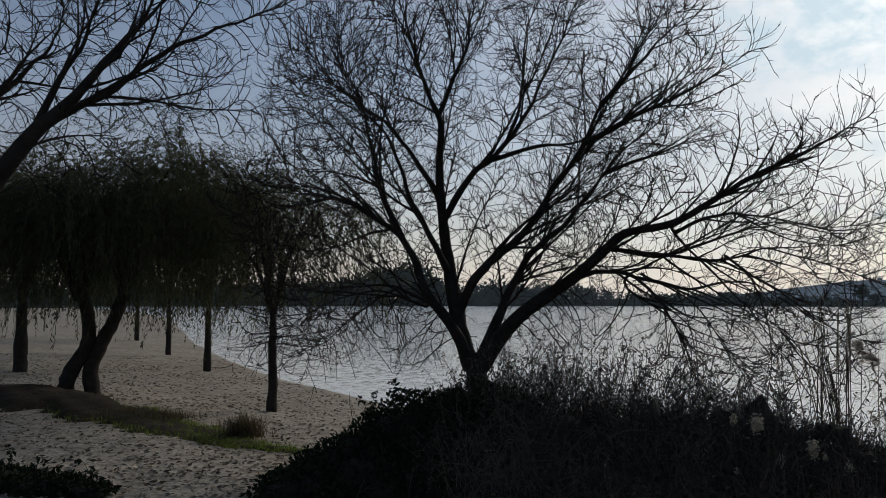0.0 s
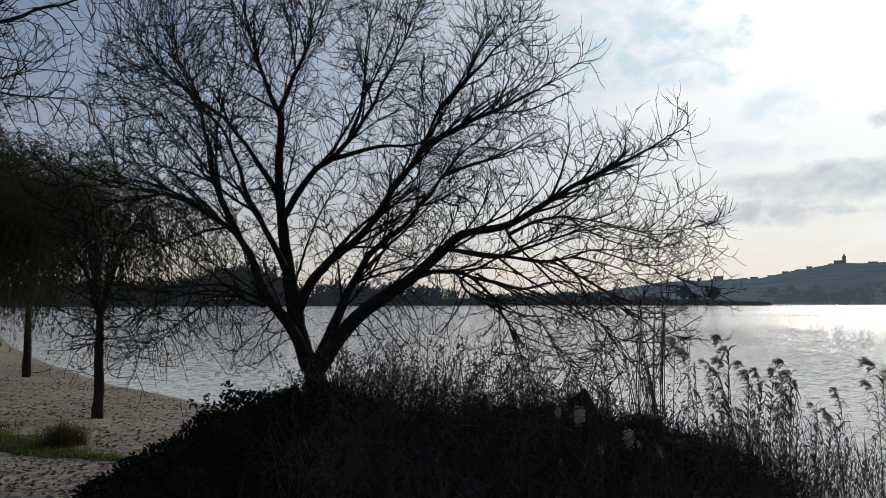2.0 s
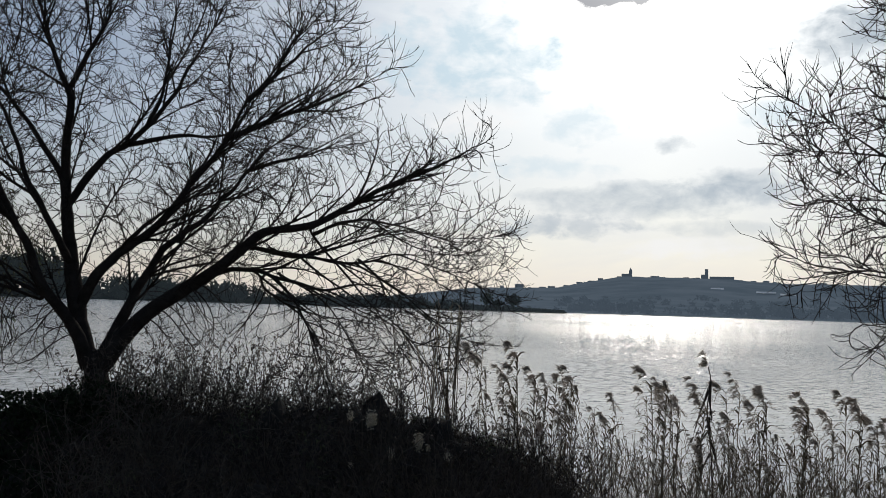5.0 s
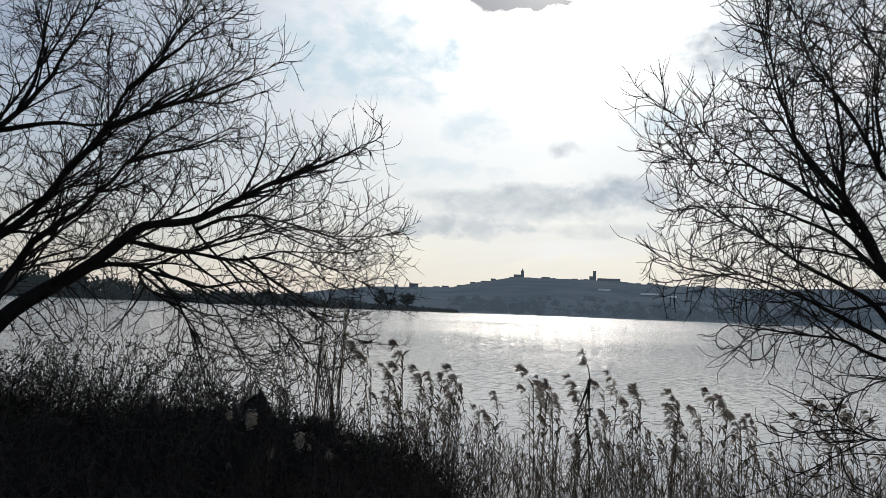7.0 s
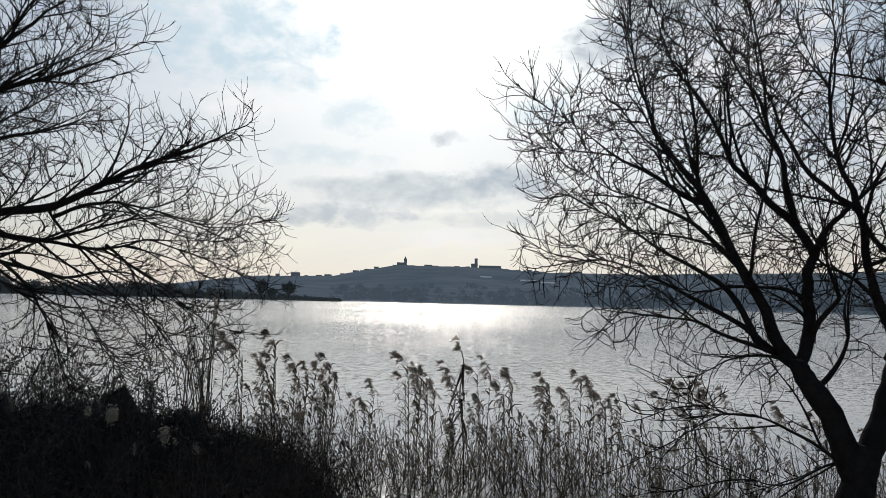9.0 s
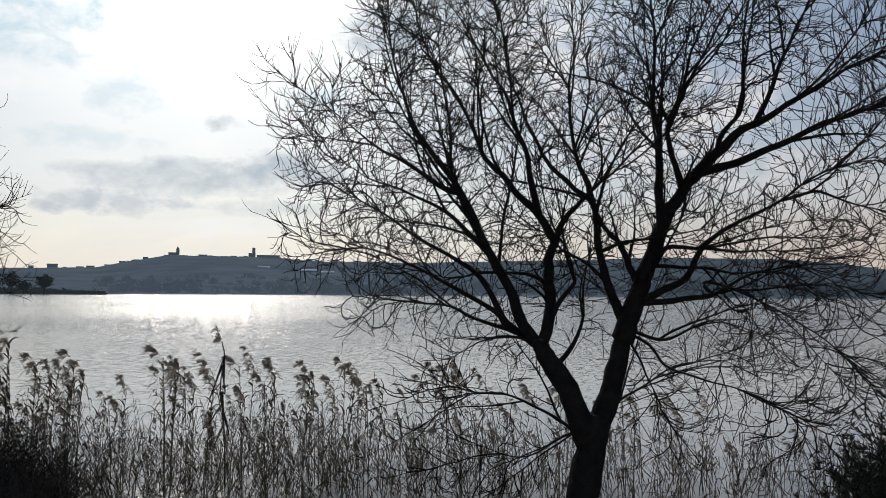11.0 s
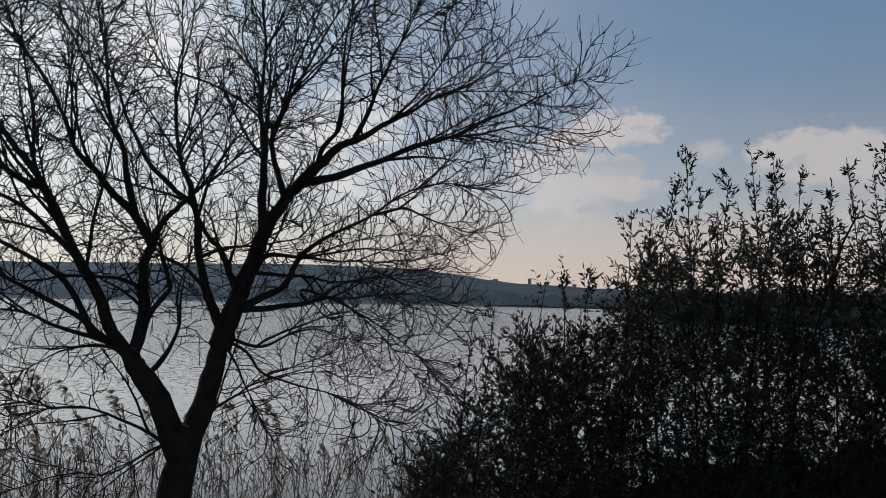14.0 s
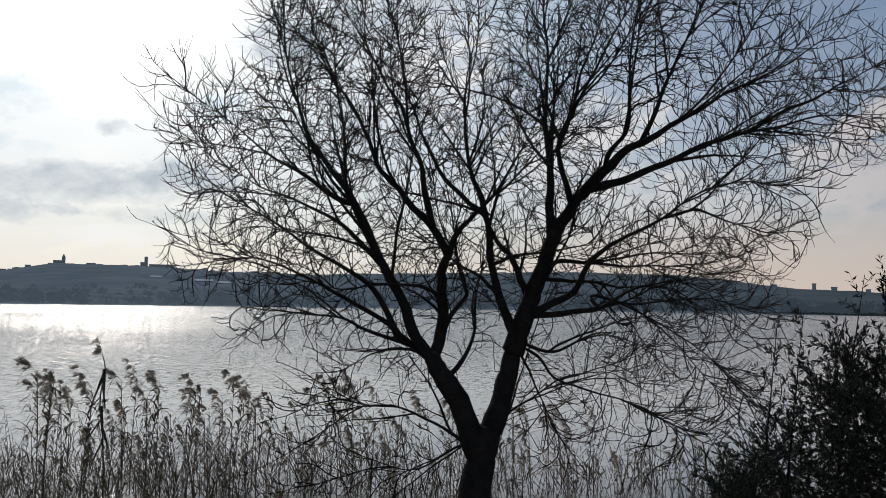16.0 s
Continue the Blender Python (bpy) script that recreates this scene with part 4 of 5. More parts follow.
limbs.append(([(7.81, 2.97, 1.78), (7.89, 3.24, 1.91), (7.95, 3.56, 2.08), (8.02, 3.86, 2.26), (8.06, 4.22, 2.34), (8.11, 4.57, 2.51)], 0.022, 0.006))
limbs.append(([(7.84, 2.88, 1.20), (7.88, 2.83, 1.45), (7.94, 2.74, 1.74), (7.99, 2.65, 2.01), (8.05, 2.57, 2.32), (8.12, 2.43, 2.58), (8.20, 2.30, 2.76)], 0.108, 0.085))
limbs.append(([(7.98, 2.57, 2.29), (8.10, 2.62, 2.69), (8.22, 2.68, 3.10), (8.33, 2.75, 3.59), (8.45, 2.81, 4.10), (8.57, 2.87, 4.75), (8.69, 2.93, 5.29)], 0.05, 0.009))
limbs.append(([(8.06, 2.38, 2.61), (7.97, 2.41, 2.82), (7.87, 2.44, 3.08), (7.83, 2.37, 3.34), (7.80, 2.25, 3.70), (7.77, 2.12, 4.00), (7.76, 1.96, 4.30), (7.75, 1.82, 4.64)], 0.034, 0.008))
limbs.append(([(8.10, 2.27, 2.74), (8.09, 2.08, 2.95), (8.08, 1.88, 3.08), (8.08, 1.65, 3.20), (8.11, 1.36, 3.37), (8.13, 1.10, 3.51), (8.18, 0.75, 3.65), (8.23, 0.41, 3.82)], 0.058, 0.008))
limbs.append(([(8.08, 2.06, 2.95), (7.93, 1.97, 3.09), (7.81, 1.77, 3.29), (7.65, 1.69, 3.66), (7.49, 1.61, 4.11), (7.32, 1.54, 4.44)], 0.03, 0.008))
limbs.append(([(8.07, 1.70, 3.17), (8.20, 1.67, 3.36), (8.36, 1.58, 3.77), (8.53, 1.46, 4.08), (8.69, 1.35, 4.46), (8.86, 1.24, 4.97)], 0.03, 0.008))
limbs.append(([(8.10, 2.27, 2.74), (8.30, 2.03, 2.85), (8.51, 1.74, 3.00), (8.72, 1.45, 3.16), (8.94, 1.15, 3.32), (9.16, 0.85, 3.43), (9.41, 0.48, 3.53), (9.64, 0.17, 3.61), (9.78, -0.16, 3.58)], 0.048, 0.007))
limbs.append(([(9.16, 0.91, 3.42), (9.21, 0.57, 3.62), (9.26, 0.25, 3.75), (9.30, -0.05, 3.90), (9.35, -0.44, 4.12)], 0.024, 0.006))
limbs.append(([(7.90, 2.75, 1.50), (7.92, 2.56, 1.66), (7.96, 2.35, 1.79), (7.96, 2.21, 2.00), (7.98, 2.04, 2.16), (8.02, 1.81, 2.31), (8.09, 1.52, 2.50), (8.16, 1.22, 2.68), (8.23, 0.92, 2.76), (8.32, 0.58, 2.74)], 0.042, 0.007))
limbs.append(([(8.00, 2.64, 1.99), (8.14, 2.53, 2.09), (8.35, 2.28, 2.09), (8.57, 2.00, 2.05), (8.81, 1.66, 2.04), (9.08, 1.25, 1.99)], 0.03, 0.006))
limbs.append(([(7.91, 2.73, 1.52), (7.94, 2.48, 1.57), (7.98, 2.21, 1.61), (7.99, 2.02, 1.69), (8.02, 1.78, 1.82), (8.06, 1.52, 1.87), (8.11, 1.22, 1.89)], 0.038, 0.006))
limbs.append(([(8.04, 2.97, 1.29), (8.04, 2.71, 1.16), (8.00, 2.53, 0.95), (8.01, 2.21, 0.89), (8.00, 1.91, 0.83), (7.96, 1.66, 0.72), (7.92, 1.42, 0.63)], 0.022, 0.005))
limbs.append(([(8.05, 2.96, 1.21), (8.26, 2.88, 0.94), (8.47, 2.80, 0.64), (8.66, 2.78, 0.37)], 0.016, 0.005))
limbs.append(([(7.99, 3.09, 0.51), (8.00, 2.81, 0.74), (8.02, 2.48, 0.98), (8.04, 2.12, 1.04), (8.04, 1.77, 0.96)], 0.017, 0.005))
limbs.append(([(7.87, 3.33, 0.30), (7.67, 3.41, 0.27), (7.38, 3.62, 0.14), (7.07, 3.86, 0.18), (6.74, 4.08, 0.34)], 0.018, 0.005))
limbs.append(([(7.71, 3.22, 0.25), (7.46, 3.42, 0.48), (7.15, 3.73, 0.69), (6.85, 3.97, 0.76), (6.54, 4.19, 0.82)], 0.02, 0.006))
limbs.append(([(7.43, 3.86, 1.33), (7.34, 4.12, 1.74), (7.22, 4.43, 2.00), (7.08, 4.79, 2.22), (6.94, 5.16, 2.47), (6.82, 5.48, 2.67), (6.69, 5.83, 2.90)], 0.034, 0.006))
limbs.append(([(7.54, 3.60, 1.13), (7.39, 3.76, 1.21), (7.22, 3.97, 1.20), (7.08, 4.12, 1.15), (6.93, 4.27, 1.01)], 0.022, 0.005))
limbs.append(([(7.89, 2.78, 1.25), (8.03, 2.57, 1.22), (8.18, 2.34, 1.33), (8.38, 2.00, 1.36), (8.58, 1.66, 1.24)], 0.022, 0.005))
limbs.append(([(7.94, 2.14, 1.74), (8.25, 1.85, 1.69), (8.57, 1.54, 1.74), (8.90, 1.22, 1.72), (9.21, 0.93, 1.63)], 0.02, 0.005))
limbs.append(([(8.09, 1.52, 2.50), (8.34, 1.26, 2.54), (8.59, 0.99, 2.45), (8.84, 0.71, 2.38)], 0.02, 0.005))
limbs.append(([(7.58, 3.51, 1.74), (7.35, 3.72, 1.83), (7.11, 3.97, 1.84), (6.87, 4.23, 1.79), (6.64, 4.44, 1.83)], 0.022, 0.005))
limbs.append(([(7.94, 2.66, 1.90), (8.23, 2.42, 1.90), (8.55, 2.11, 1.85), (8.87, 1.79, 1.88), (9.18, 1.51, 1.80)], 0.024, 0.005))
limbs.append(([(7.76, 3.08, 2.07), (7.71, 2.82, 2.12), (7.67, 2.52, 2.13), (7.66, 2.15, 2.22), (7.62, 1.87, 2.26)], 0.02, 0.005))
bare_tree("bare_tree", (7.66, 3.30, -0.65), limbs, "leafless forked tree with spreading dark limbs among reeds", 35, bare=(1, 2), sparse=(((7.05, 3.9, 0.45), (0.9, 0.9, 0.6), 0.7), ((8.0, 2.0, 0.85), (0.6, 0.9, 0.5), 0.45)), grid=0.138, wide=0.34, bough_every=0.3, shoots=0.13,
          lobes=(((8.06, 1.85, 1.47), (0.36, 0.36, 0.28)), ((7.93, 3.20, 1.88), (0.5, 0.5, 0.42)), ((8.08, 2.07, 1.90), (0.55, 0.55, 0.4)), ((7.54, 3.86, 1.88), (0.55, 0.55, 0.42)), ((8.28, 2.62, 1.86), (0.4, 0.4, 0.4)), ((7.22, 3.19, 2.04), (0.5, 0.5, 0.4)), ((8.45, 2.87, 2.10), (0.5, 0.5, 0.42)), ((8.68, 1.91, 2.15), (0.5, 0.5, 0.4)), ((7.03, 4.04, 2.00), (0.5, 0.5, 0.35))))

limbs = []
limbs.append(([(-5.3, 7.4, -0.15), (-5.2, 7.45, 0.8), (-4.69, 7.66, 1.72)], 0.2, 0.15))
limbs.append(([(-4.75, 7.62, 1.6), (-4.33, 7.79, 2.63), (-3.95, 7.92, 3.25), (-3.62, 8.00, 3.61), (-3.25, 8.09, 4.12), (-2.94, 8.14, 4.48), (-2.56, 8.20, 4.94)], 0.13, 0.015))
limbs.append(([(-4.24, 7.85, 2.85), (-3.89, 8.19, 3.45), (-3.50, 8.45, 3.78), (-3.02, 8.73, 4.28), (-2.60, 8.95, 4.60), (-2.10, 9.17, 4.87), (-1.56, 9.37, 5.21)], 0.06, 0.01))
limbs.append(([(-4.08, 7.95, 3.15), (-3.69, 8.08, 3.97), (-3.47, 8.07, 4.42), (-3.30, 8.03, 4.87)], 0.045, 0.01))
limbs.append(([(-4.68, 7.66, 1.8), (-4.65, 7.68, 3.15), (-4.27, 8.13, 3.81), (-4.05, 8.46, 4.32), (-4.00, 8.71, 4.89)], 0.06, 0.01))
bare_tree("bare_tree", (-5.3, 7.4, -0.05), limbs, "leafless tree with long arching limbs over the sand", 47, grid=0.21, wide=0.55, bough_every=0.42, shoots=0.17)


def weeping_tree(base, height, crown, label, seed, stems=((0.0, 0.0),), r0=0.085, lines_of=None, strands=420, drop=1.3, fork=1.5):
    """A tree with hanging leafy strands: crown is its radius; stems are the leans of its trunks (metres at the fork)."""
    rng = np.random.default_rng(seed)
    z0 = float(ground_z(base[0], base[1]))
    at = (base[0], base[1], z0)
    tree = thing("weeping_tree", at, label, "tree", "trees on the beach")
    lines, rads = [], []
    for j, (lx, ly) in enumerate(stems):
        fx = 0.25 * (j - (len(stems) - 1) / 2)
        pts = lines_of[j] if lines_of else [(fx, 0, -0.15), (fx + lx * 0.15, ly * 0.2, fork * 0.35), (fx + lx * 0.6, ly * 0.6, fork * 0.7), (fx + lx, ly, fork)]
        if lines_of:
            lx, fx = lines_of[j][-1][0], 0.0
        limb_part("trunk", pts, r0 * 1.3, r0 * 1.45, tree, BARK, (0, 0, 0), seed=seed + j)
        for q in range(8):
            a = q * 0.785 + rng.uniform(-0.3, 0.3) + j
            e = crown * rng.uniform(0.45, 0.85)
            h = height * rng.uniform(0.72, 1.0)
            l = [(fx + lx, ly, fork - 0.08), (fx + lx + math.cos(a) * e * 0.25, ly + math.sin(a) * e * 0.25, fork + (h - fork) * 0.55),
                 (fx + lx + math.cos(a) * e * 0.7, ly + math.sin(a) * e * 0.7, h * 0.95), (fx + lx + math.cos(a) * e, ly + math.sin(a) * e, h * 0.9)]
            line, rad, limb = limb_part("limb", l, r0 * 0.6, 0.012, tree, BARK, (0, 0, 0), n=20, sides=6, seed=seed + q)
            lines.append(line)
            rads.append(rad)
    pts, rad = np.stack(lines), np.stack(rads)
    b1, r1 = sprout(rng, pts, rad, 0.16, (55, 15), (crown * 0.6, crown * 0.2), 0.4, 0.25, 0.02, 0.15, 6, 0.6, (0, 0))
    b2, r2 = sprout(rng, b1, r1, max(0.05, 0.12 * 420 / strands), (60, 20), (drop * 1.4, drop * 0.4), 0.5, 0.1, -0.55, 0.12, 6, 0.2, (0, 0), 0.2)
    keep = b2[:, -1, 2] > rng.uniform(0.6, 1.5, len(b2)) * fork / 1.75
    b2, r2 = b2[keep], r2[keep]
    v, f = tubes(b1, r1, 3)
    part("branch_growth", mesh_of("branch_growth", v, f, True), PALE_BARK, tree, kind="stuff")
    v, f = tubes(b2, r2 * 0.7, 3)
    part("strand_growth", mesh_of("strand_growth", v, f, True), PALE_BARK, tree, kind="stuff")
    m = len(b2)
    k = 38 if np.hypot(*base) < 25 else 22
    who = np.repeat(np.arange(m), k)
    at_ = rng.random(m * k) * 4.98
    i = at_.astype(int)
    u = (at_ - i)[:, None]
    p = b2[who, i] * (1 - u) + b2[who, i + 1] * u
    way = unit(unit(b2[who, i + 1] - b2[who, i]) + rng.normal(size=(m * k, 3)) * 0.55 + [0, 0, -0.3])
    big = 0.55 + np.hypot(*base) / 38
    v, f = leaves(rng, p, way, rng.uniform(0.07, 0.13, m * k) * big, rng.uniform(0.014, 0.024, m * k) * big)
    part("foliage", mesh_of("foliage", v, f), WILLOW_LEAF, tree, "dark green hanging leaves", kind="stuff")
    return tree


weeping_tree((-3.01, 14.89), 4.2, 1.85, "weeping tree with a slim straight trunk and thin hanging foliage", 61, r0=0.072, fork=1.75, strands=560, drop=1.5)
weeping_tree((-7.05, 25.02), 6.4, 2.4, "weeping tree with a straight trunk by the water", 62, r0=0.095, fork=1.9, drop=2.0, strands=560)
weeping_tree((-6.9, 15.6), 4.5, 2.5, "weeping tree with two leaning dark trunks on a mound", 63, ((0.0, 0.0), (0.0, 0.0)), 0.125, strands=520, drop=1.5, fork=1.8,
             lines_of=([(-0.13, -0.08, -0.12), (-0.09, -0.06, 0.19), (0.05, 0.01, 0.55), (0.22, 0.08, 0.85), (0.23, 0.09, 1.29), (0.12, 0.04, 1.88), (0.05, 0.01, 2.36)], [(0.33, 0.12, -0.35), (0.33, 0.13, -0.04), (0.28, 0.11, 0.39), (0.42, 0.16, 0.84), (0.63, 0.25, 1.32), (0.81, 0.32, 1.88), (0.96, 0.38, 2.38)]))
weeping_tree((-11.0, 21.7), 5.0, 2.4, "weeping tree with a thick dark trunk", 64, strands=620, r0=0.14, fork=2.0, drop=1.6)
weeping_tree((-10.67, 32.38), 7.0, 2.8, "weeping tree far down the beach", 65, r0=0.09, fork=2.2, drop=2.2, strands=260)
weeping_tree((-15.74, 42.73), 8.0, 3.4, "weeping tree far down the beach", 66, r0=0.10, fork=2.4, drop=2.4, strands=240)
weeping_tree((-16.5, 30.0), 7.5, 3.2, "weeping tree far down the beach", 67, r0=0.10, fork=2.2, drop=2.2, strands=260)


# ================= bushes =================
def lumpy(rng, centre, size, seed, n=26):
    """A closed solid lump: a dark filling for the shaded inside of a bush."""
    a, b = np.meshgrid(np.linspace(0, 2 * np.pi, n, endpoint=False), np.linspace(0.02, np.pi / 2 + 0.35, n // 2))
    d = np.stack([np.sin(b) * np.cos(a), np.sin(b) * np.sin(a), np.cos(b)], -1)
    k = 1 + 0.12 * np.sin(a * 3 + seed) * np.sin(b * 5) + 0.08 * rng.normal(size=a.shape)
    v = d * k[..., None] * size + centre
    m, q = a.shape
    idx = np.arange(m * q).reshape(m, q)
    nxt = np.roll(idx, -1, axis=1)
    return v.reshape(-1, 3), np.stack([idx[:-1], nxt[:-1], nxt[1:], idx[1:]], -1).reshape(-1, 4)


def bramble(at, blobs, label, seed, count=9000, canes=0):
    """A dense low bush: overlapping heaps of leaves on arching stems; blobs are (x, y, z, rx, ry, rz)."""
    rng = np.random.default_rng(seed)
    bush = thing("bramble_bush", at, label, "bush")
    a0 = np.array(at)
    cores, pos, way = [], [], []
    for i, (x, y, z, rx, ry, rz) in enumerate(blobs):
        c = np.array([x, y, z]) - a0
        # solid core, its darkness in place of the shade between the leaves
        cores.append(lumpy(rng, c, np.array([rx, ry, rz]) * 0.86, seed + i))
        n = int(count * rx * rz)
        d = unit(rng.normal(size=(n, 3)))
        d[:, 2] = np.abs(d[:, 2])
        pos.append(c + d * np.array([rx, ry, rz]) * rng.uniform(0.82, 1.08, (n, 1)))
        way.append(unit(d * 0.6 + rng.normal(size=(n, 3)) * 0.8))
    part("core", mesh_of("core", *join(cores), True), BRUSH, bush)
    p, w = np.concatenate(pos), np.concatenate(way)
    part("foliage", mesh_of("foliage", *leaves(rng, p, w, rng.uniform(0.035, 0.075, len(p)), rng.uniform(0.025, 0.045, len(p)))), BRAMBLE_LEAF, bush, "small dark green leaves", "stuff")
    # canes that arch out of the heap, with leaves along them
    n = canes
    if n:
        root = p[rng.integers(0, len(p), n * 6)]
        root = root[np.argsort(-root[:, 2] + rng.normal(size=n * 6) * 0.12)][:n]
        d = unit(root * [1, 1, 0] * 0.6 + rng.normal(size=(n, 3)) * 0.5 + [0, 0, 0.9])
        ln, rows = rng.uniform(0.1, 0.3, n), [root]
        for i in range(6):
            d = unit(d + rng.normal(size=(n, 3)) * 0.12 + [0, 0, -0.17])
            rows.append(rows[-1] + d * (ln / 6)[:, None])
        line = np.stack(rows, 1)
        for q in line:
            part("cane", mesh_of("cane", *tubes(q[None], np.linspace(0.0045, 0.002, 7)[None], 4), True), BRUSH, bush)
        who, i = np.repeat(np.arange(n), 16), rng.integers(1, 7, n * 16)
        q = line[who, i] + rng.normal(size=(n * 16, 3)) * 0.012
        part("cane_foliage", mesh_of("cane_foliage", *leaves(rng, q, unit(rng.normal(size=q.shape) + [0, 0, -0.2]), rng.uniform(0.04, 0.08, len(q)), rng.uniform(0.025, 0.045, len(q)))), BRAMBLE_LEAF, bush, "loose leaves on thorny canes", "stuff")
    return bush


bramble((-0.4, 8.4, -0.25), [(-0.1, 8.7, -0.2, 0.95, 0.8, 0.85), (-0.75, 8.3, -0.25, 0.8, 0.8, 0.55), (0.45, 8.9, -0.2, 0.9, 0.9, 0.9), (-1.2, 7.9, -0.25, 0.58, 0.55, 0.34), (-0.2, 7.9, -0.25, 0.8, 0.6, 0.4)],
        "dark bramble bush of small leaves heaped beside the trunk", 71, canes=70)


def thicket():
    """Dark dry brush: a heap of dead stems, seed heads and leaves."""
    rng = np.random.default_rng(81)
    at = np.array([2.4, 8.0, -0.3])
    ob = thing("brush_thicket", at, "dark thicket of dry brush and dead stems on the bank", "brush")
    base, cover = [], []
    for az, r, rx, rz in ((5, 8.8, 0.9, 0.72), (10, 8.6, 0.95, 0.73), (15, 8.4, 0.95, 0.83), (20, 8.2, 0.95, 0.86), (24.5, 7.9, 0.85, 0.8), (28, 7.9, 0.75, 0.64), (31, 7.6, 0.55, 0.4), (27, 7.1, 0.85, 0.42), (31, 6.9, 0.6, 0.22), (8, 7.6, 0.9, 0.42), (15, 7.4, 0.9, 0.42), (22, 7.2, 0.9, 0.38)):
        x, y = polar(az, r)
        # solid dark mound in place of the shaded depth among the stems
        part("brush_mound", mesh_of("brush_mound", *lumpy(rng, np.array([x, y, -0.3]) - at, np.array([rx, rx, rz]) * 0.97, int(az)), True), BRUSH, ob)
        n = int(400 * rx)
        q = rng.normal(size=(n, 2)) * rx * 0.6
        base.append(np.column_stack([x + q[:, 0], y + q[:, 1], np.full(n, -0.3) + rz * 0.45]) - at)
        # leaves and dead tips over the face of the heap
        n = int(4300 * rx)
        d = unit(rng.normal(size=(n, 3)))
        d[:, 2] = np.abs(d[:, 2])
        cover.append(np.array([x, y, -0.3]) - at + d * np.array([rx, rx, rz]) * rng.uniform(0.98, 1.16, (n, 1)))
    p = np.concatenate(cover)
    green = np.sin(p[:, 0] * 3.1 + p[:, 2] * 4) + np.sin(p[:, 0] * 7.3 - p[:, 1] * 3) + rng.normal(size=len(p)) * 0.6 > 1.1
    for name, mat, q, note in (("dead_growth", DRY_STEM, p[~green], "brown dead tips"), ("green_foliage", SPRAY_LEAF, p[green], "dull green sprays of leaves")):
        m = len(q)
        part(name, mesh_of(name, *leaves(rng, q, unit(rng.normal(size=(m, 3)) + [0, -0.3, -0.2]), rng.uniform(0.03, 0.075, m), rng.uniform(0.008, 0.028, m))), mat, ob, note, kind="stuff")
    # bare trailing twigs draped over it
    n = 240
    a, r = np.radians(np.where(rng.random(n) < 0.5, rng.uniform(1, 9, n), rng.uniform(1, 24, n))), rng.uniform(6.6, 8.2, n)
    line, d = [np.column_stack([r * np.sin(a), r * np.cos(a), rng.uniform(-0.1, 0.55, n)]) - at], unit(rng.normal(size=(n, 3)) + [0, -0.4, 0.7])
    for i in range(8):
        d = unit(d + rng.normal(size=(n, 3)) * 0.3 + [0, 0, -0.05])
        line.append(line[-1] + d * rng.uniform(0.04, 0.11, n)[:, None])
    part("trailing_growth", mesh_of("trailing_growth", *tubes(np.stack(line, 1), np.linspace(0.0035, 0.0016, 9)[None].repeat(n, 0), 3)), GREY_TWIG, ob, "pale grey trailing twigs", kind="stuff")
    b = np.concatenate(base)
    n = len(b)
    clump = np.sin(b[:, 0] * 5.1) * np.sin(b[:, 0] * 2.3 + 1) * 0.5 + 0.5
    d = unit(rng.normal(size=(n, 3)) * [0.5, 0.4, 0.3] + [0, 0, 1])
    ln = rng.uniform(0.25, 0.75, n) * (0.6 + 0.7 * clump)
    line = [b]
    for i in range(5):
        d = unit(d + rng.normal(size=(n, 3)) * 0.16)
        line.append(line[-1] + d * (ln / 5)[:, None])
    line = np.stack(line, 1)
    rad = np.linspace(0.0045, 0.002, 6)[None].repeat(n, 0)
    b1, r1 = sprout(rng, line, rad, 0.3, (40, 15), (0.22, 0.08), 0.7, 0.3, 0.02, 0.15, 4)
    part("dry_growth", mesh_of("dry_growth", *join([tubes(line, rad, 3), tubes(b1, r1, 3)])), DRY_STEM, ob, kind="stuff")
    m = 16000
    who = rng.integers(0, n, m)
    i = rng.integers(1, 6, m)
    p = line[who, i] + rng.normal(size=(m, 3)) * 0.03
    part("dead_foliage", mesh_of("dead_foliage", *leaves(rng, p, unit(rng.normal(size=(m, 3)) + [0, 0, -0.3]), rng.uniform(0.025, 0.065, m), rng.uniform(0.01, 0.022, m))), DRY_STEM, ob, kind="stuff")


thicket()
bramble((-4.0, 8.1, -0.15), [(-4.35, 8.2, -0.15, 0.5, 0.4, 0.16), (-3.75, 8.05, -0.15, 0.4, 0.3, 0.12), (-3.3, 7.9, -0.15, 0.25, 0.2, 0.07)],
        "low dark bramble patch creeping over the sand", 72, 14000, 16)


def seed_head(x, y, z, size, seed):
    """A pale fluffy seed head on a thin stalk."""
    rng = np.random.default_rng(seed)
    ob = thing("seed_head", (x, y, -0.3), "pale fluffy seed head on a thin dry stalk", "seed head", "seed heads in the thicket")
    top = z + 0.3
    line = spline([(0.1, 0.1, -0.1), (0.05, 0.06, top * 0.5), (0, 0, top)], 8)
    part("stalk", mesh_of("stalk", *tubes(line[None], np.full((1, 8), 0.003), 4), True), DRY_STEM, ob)
    n = 260
    p = np.array([0, 0, top]) + rng.normal(size=(n, 3)) * np.array([0.3, 0.3, 0.5]) * size * 0.42
    part("fluff", mesh_of("fluff", *leaves(rng, p, unit(rng.normal(size=(n, 3)) + [0.3, 0, 0.3]), rng.uniform(0.12, 0.24, n) * size, rng.uniform(0.05, 0.1, n) * size)), FLUFF, ob, kind="stuff")


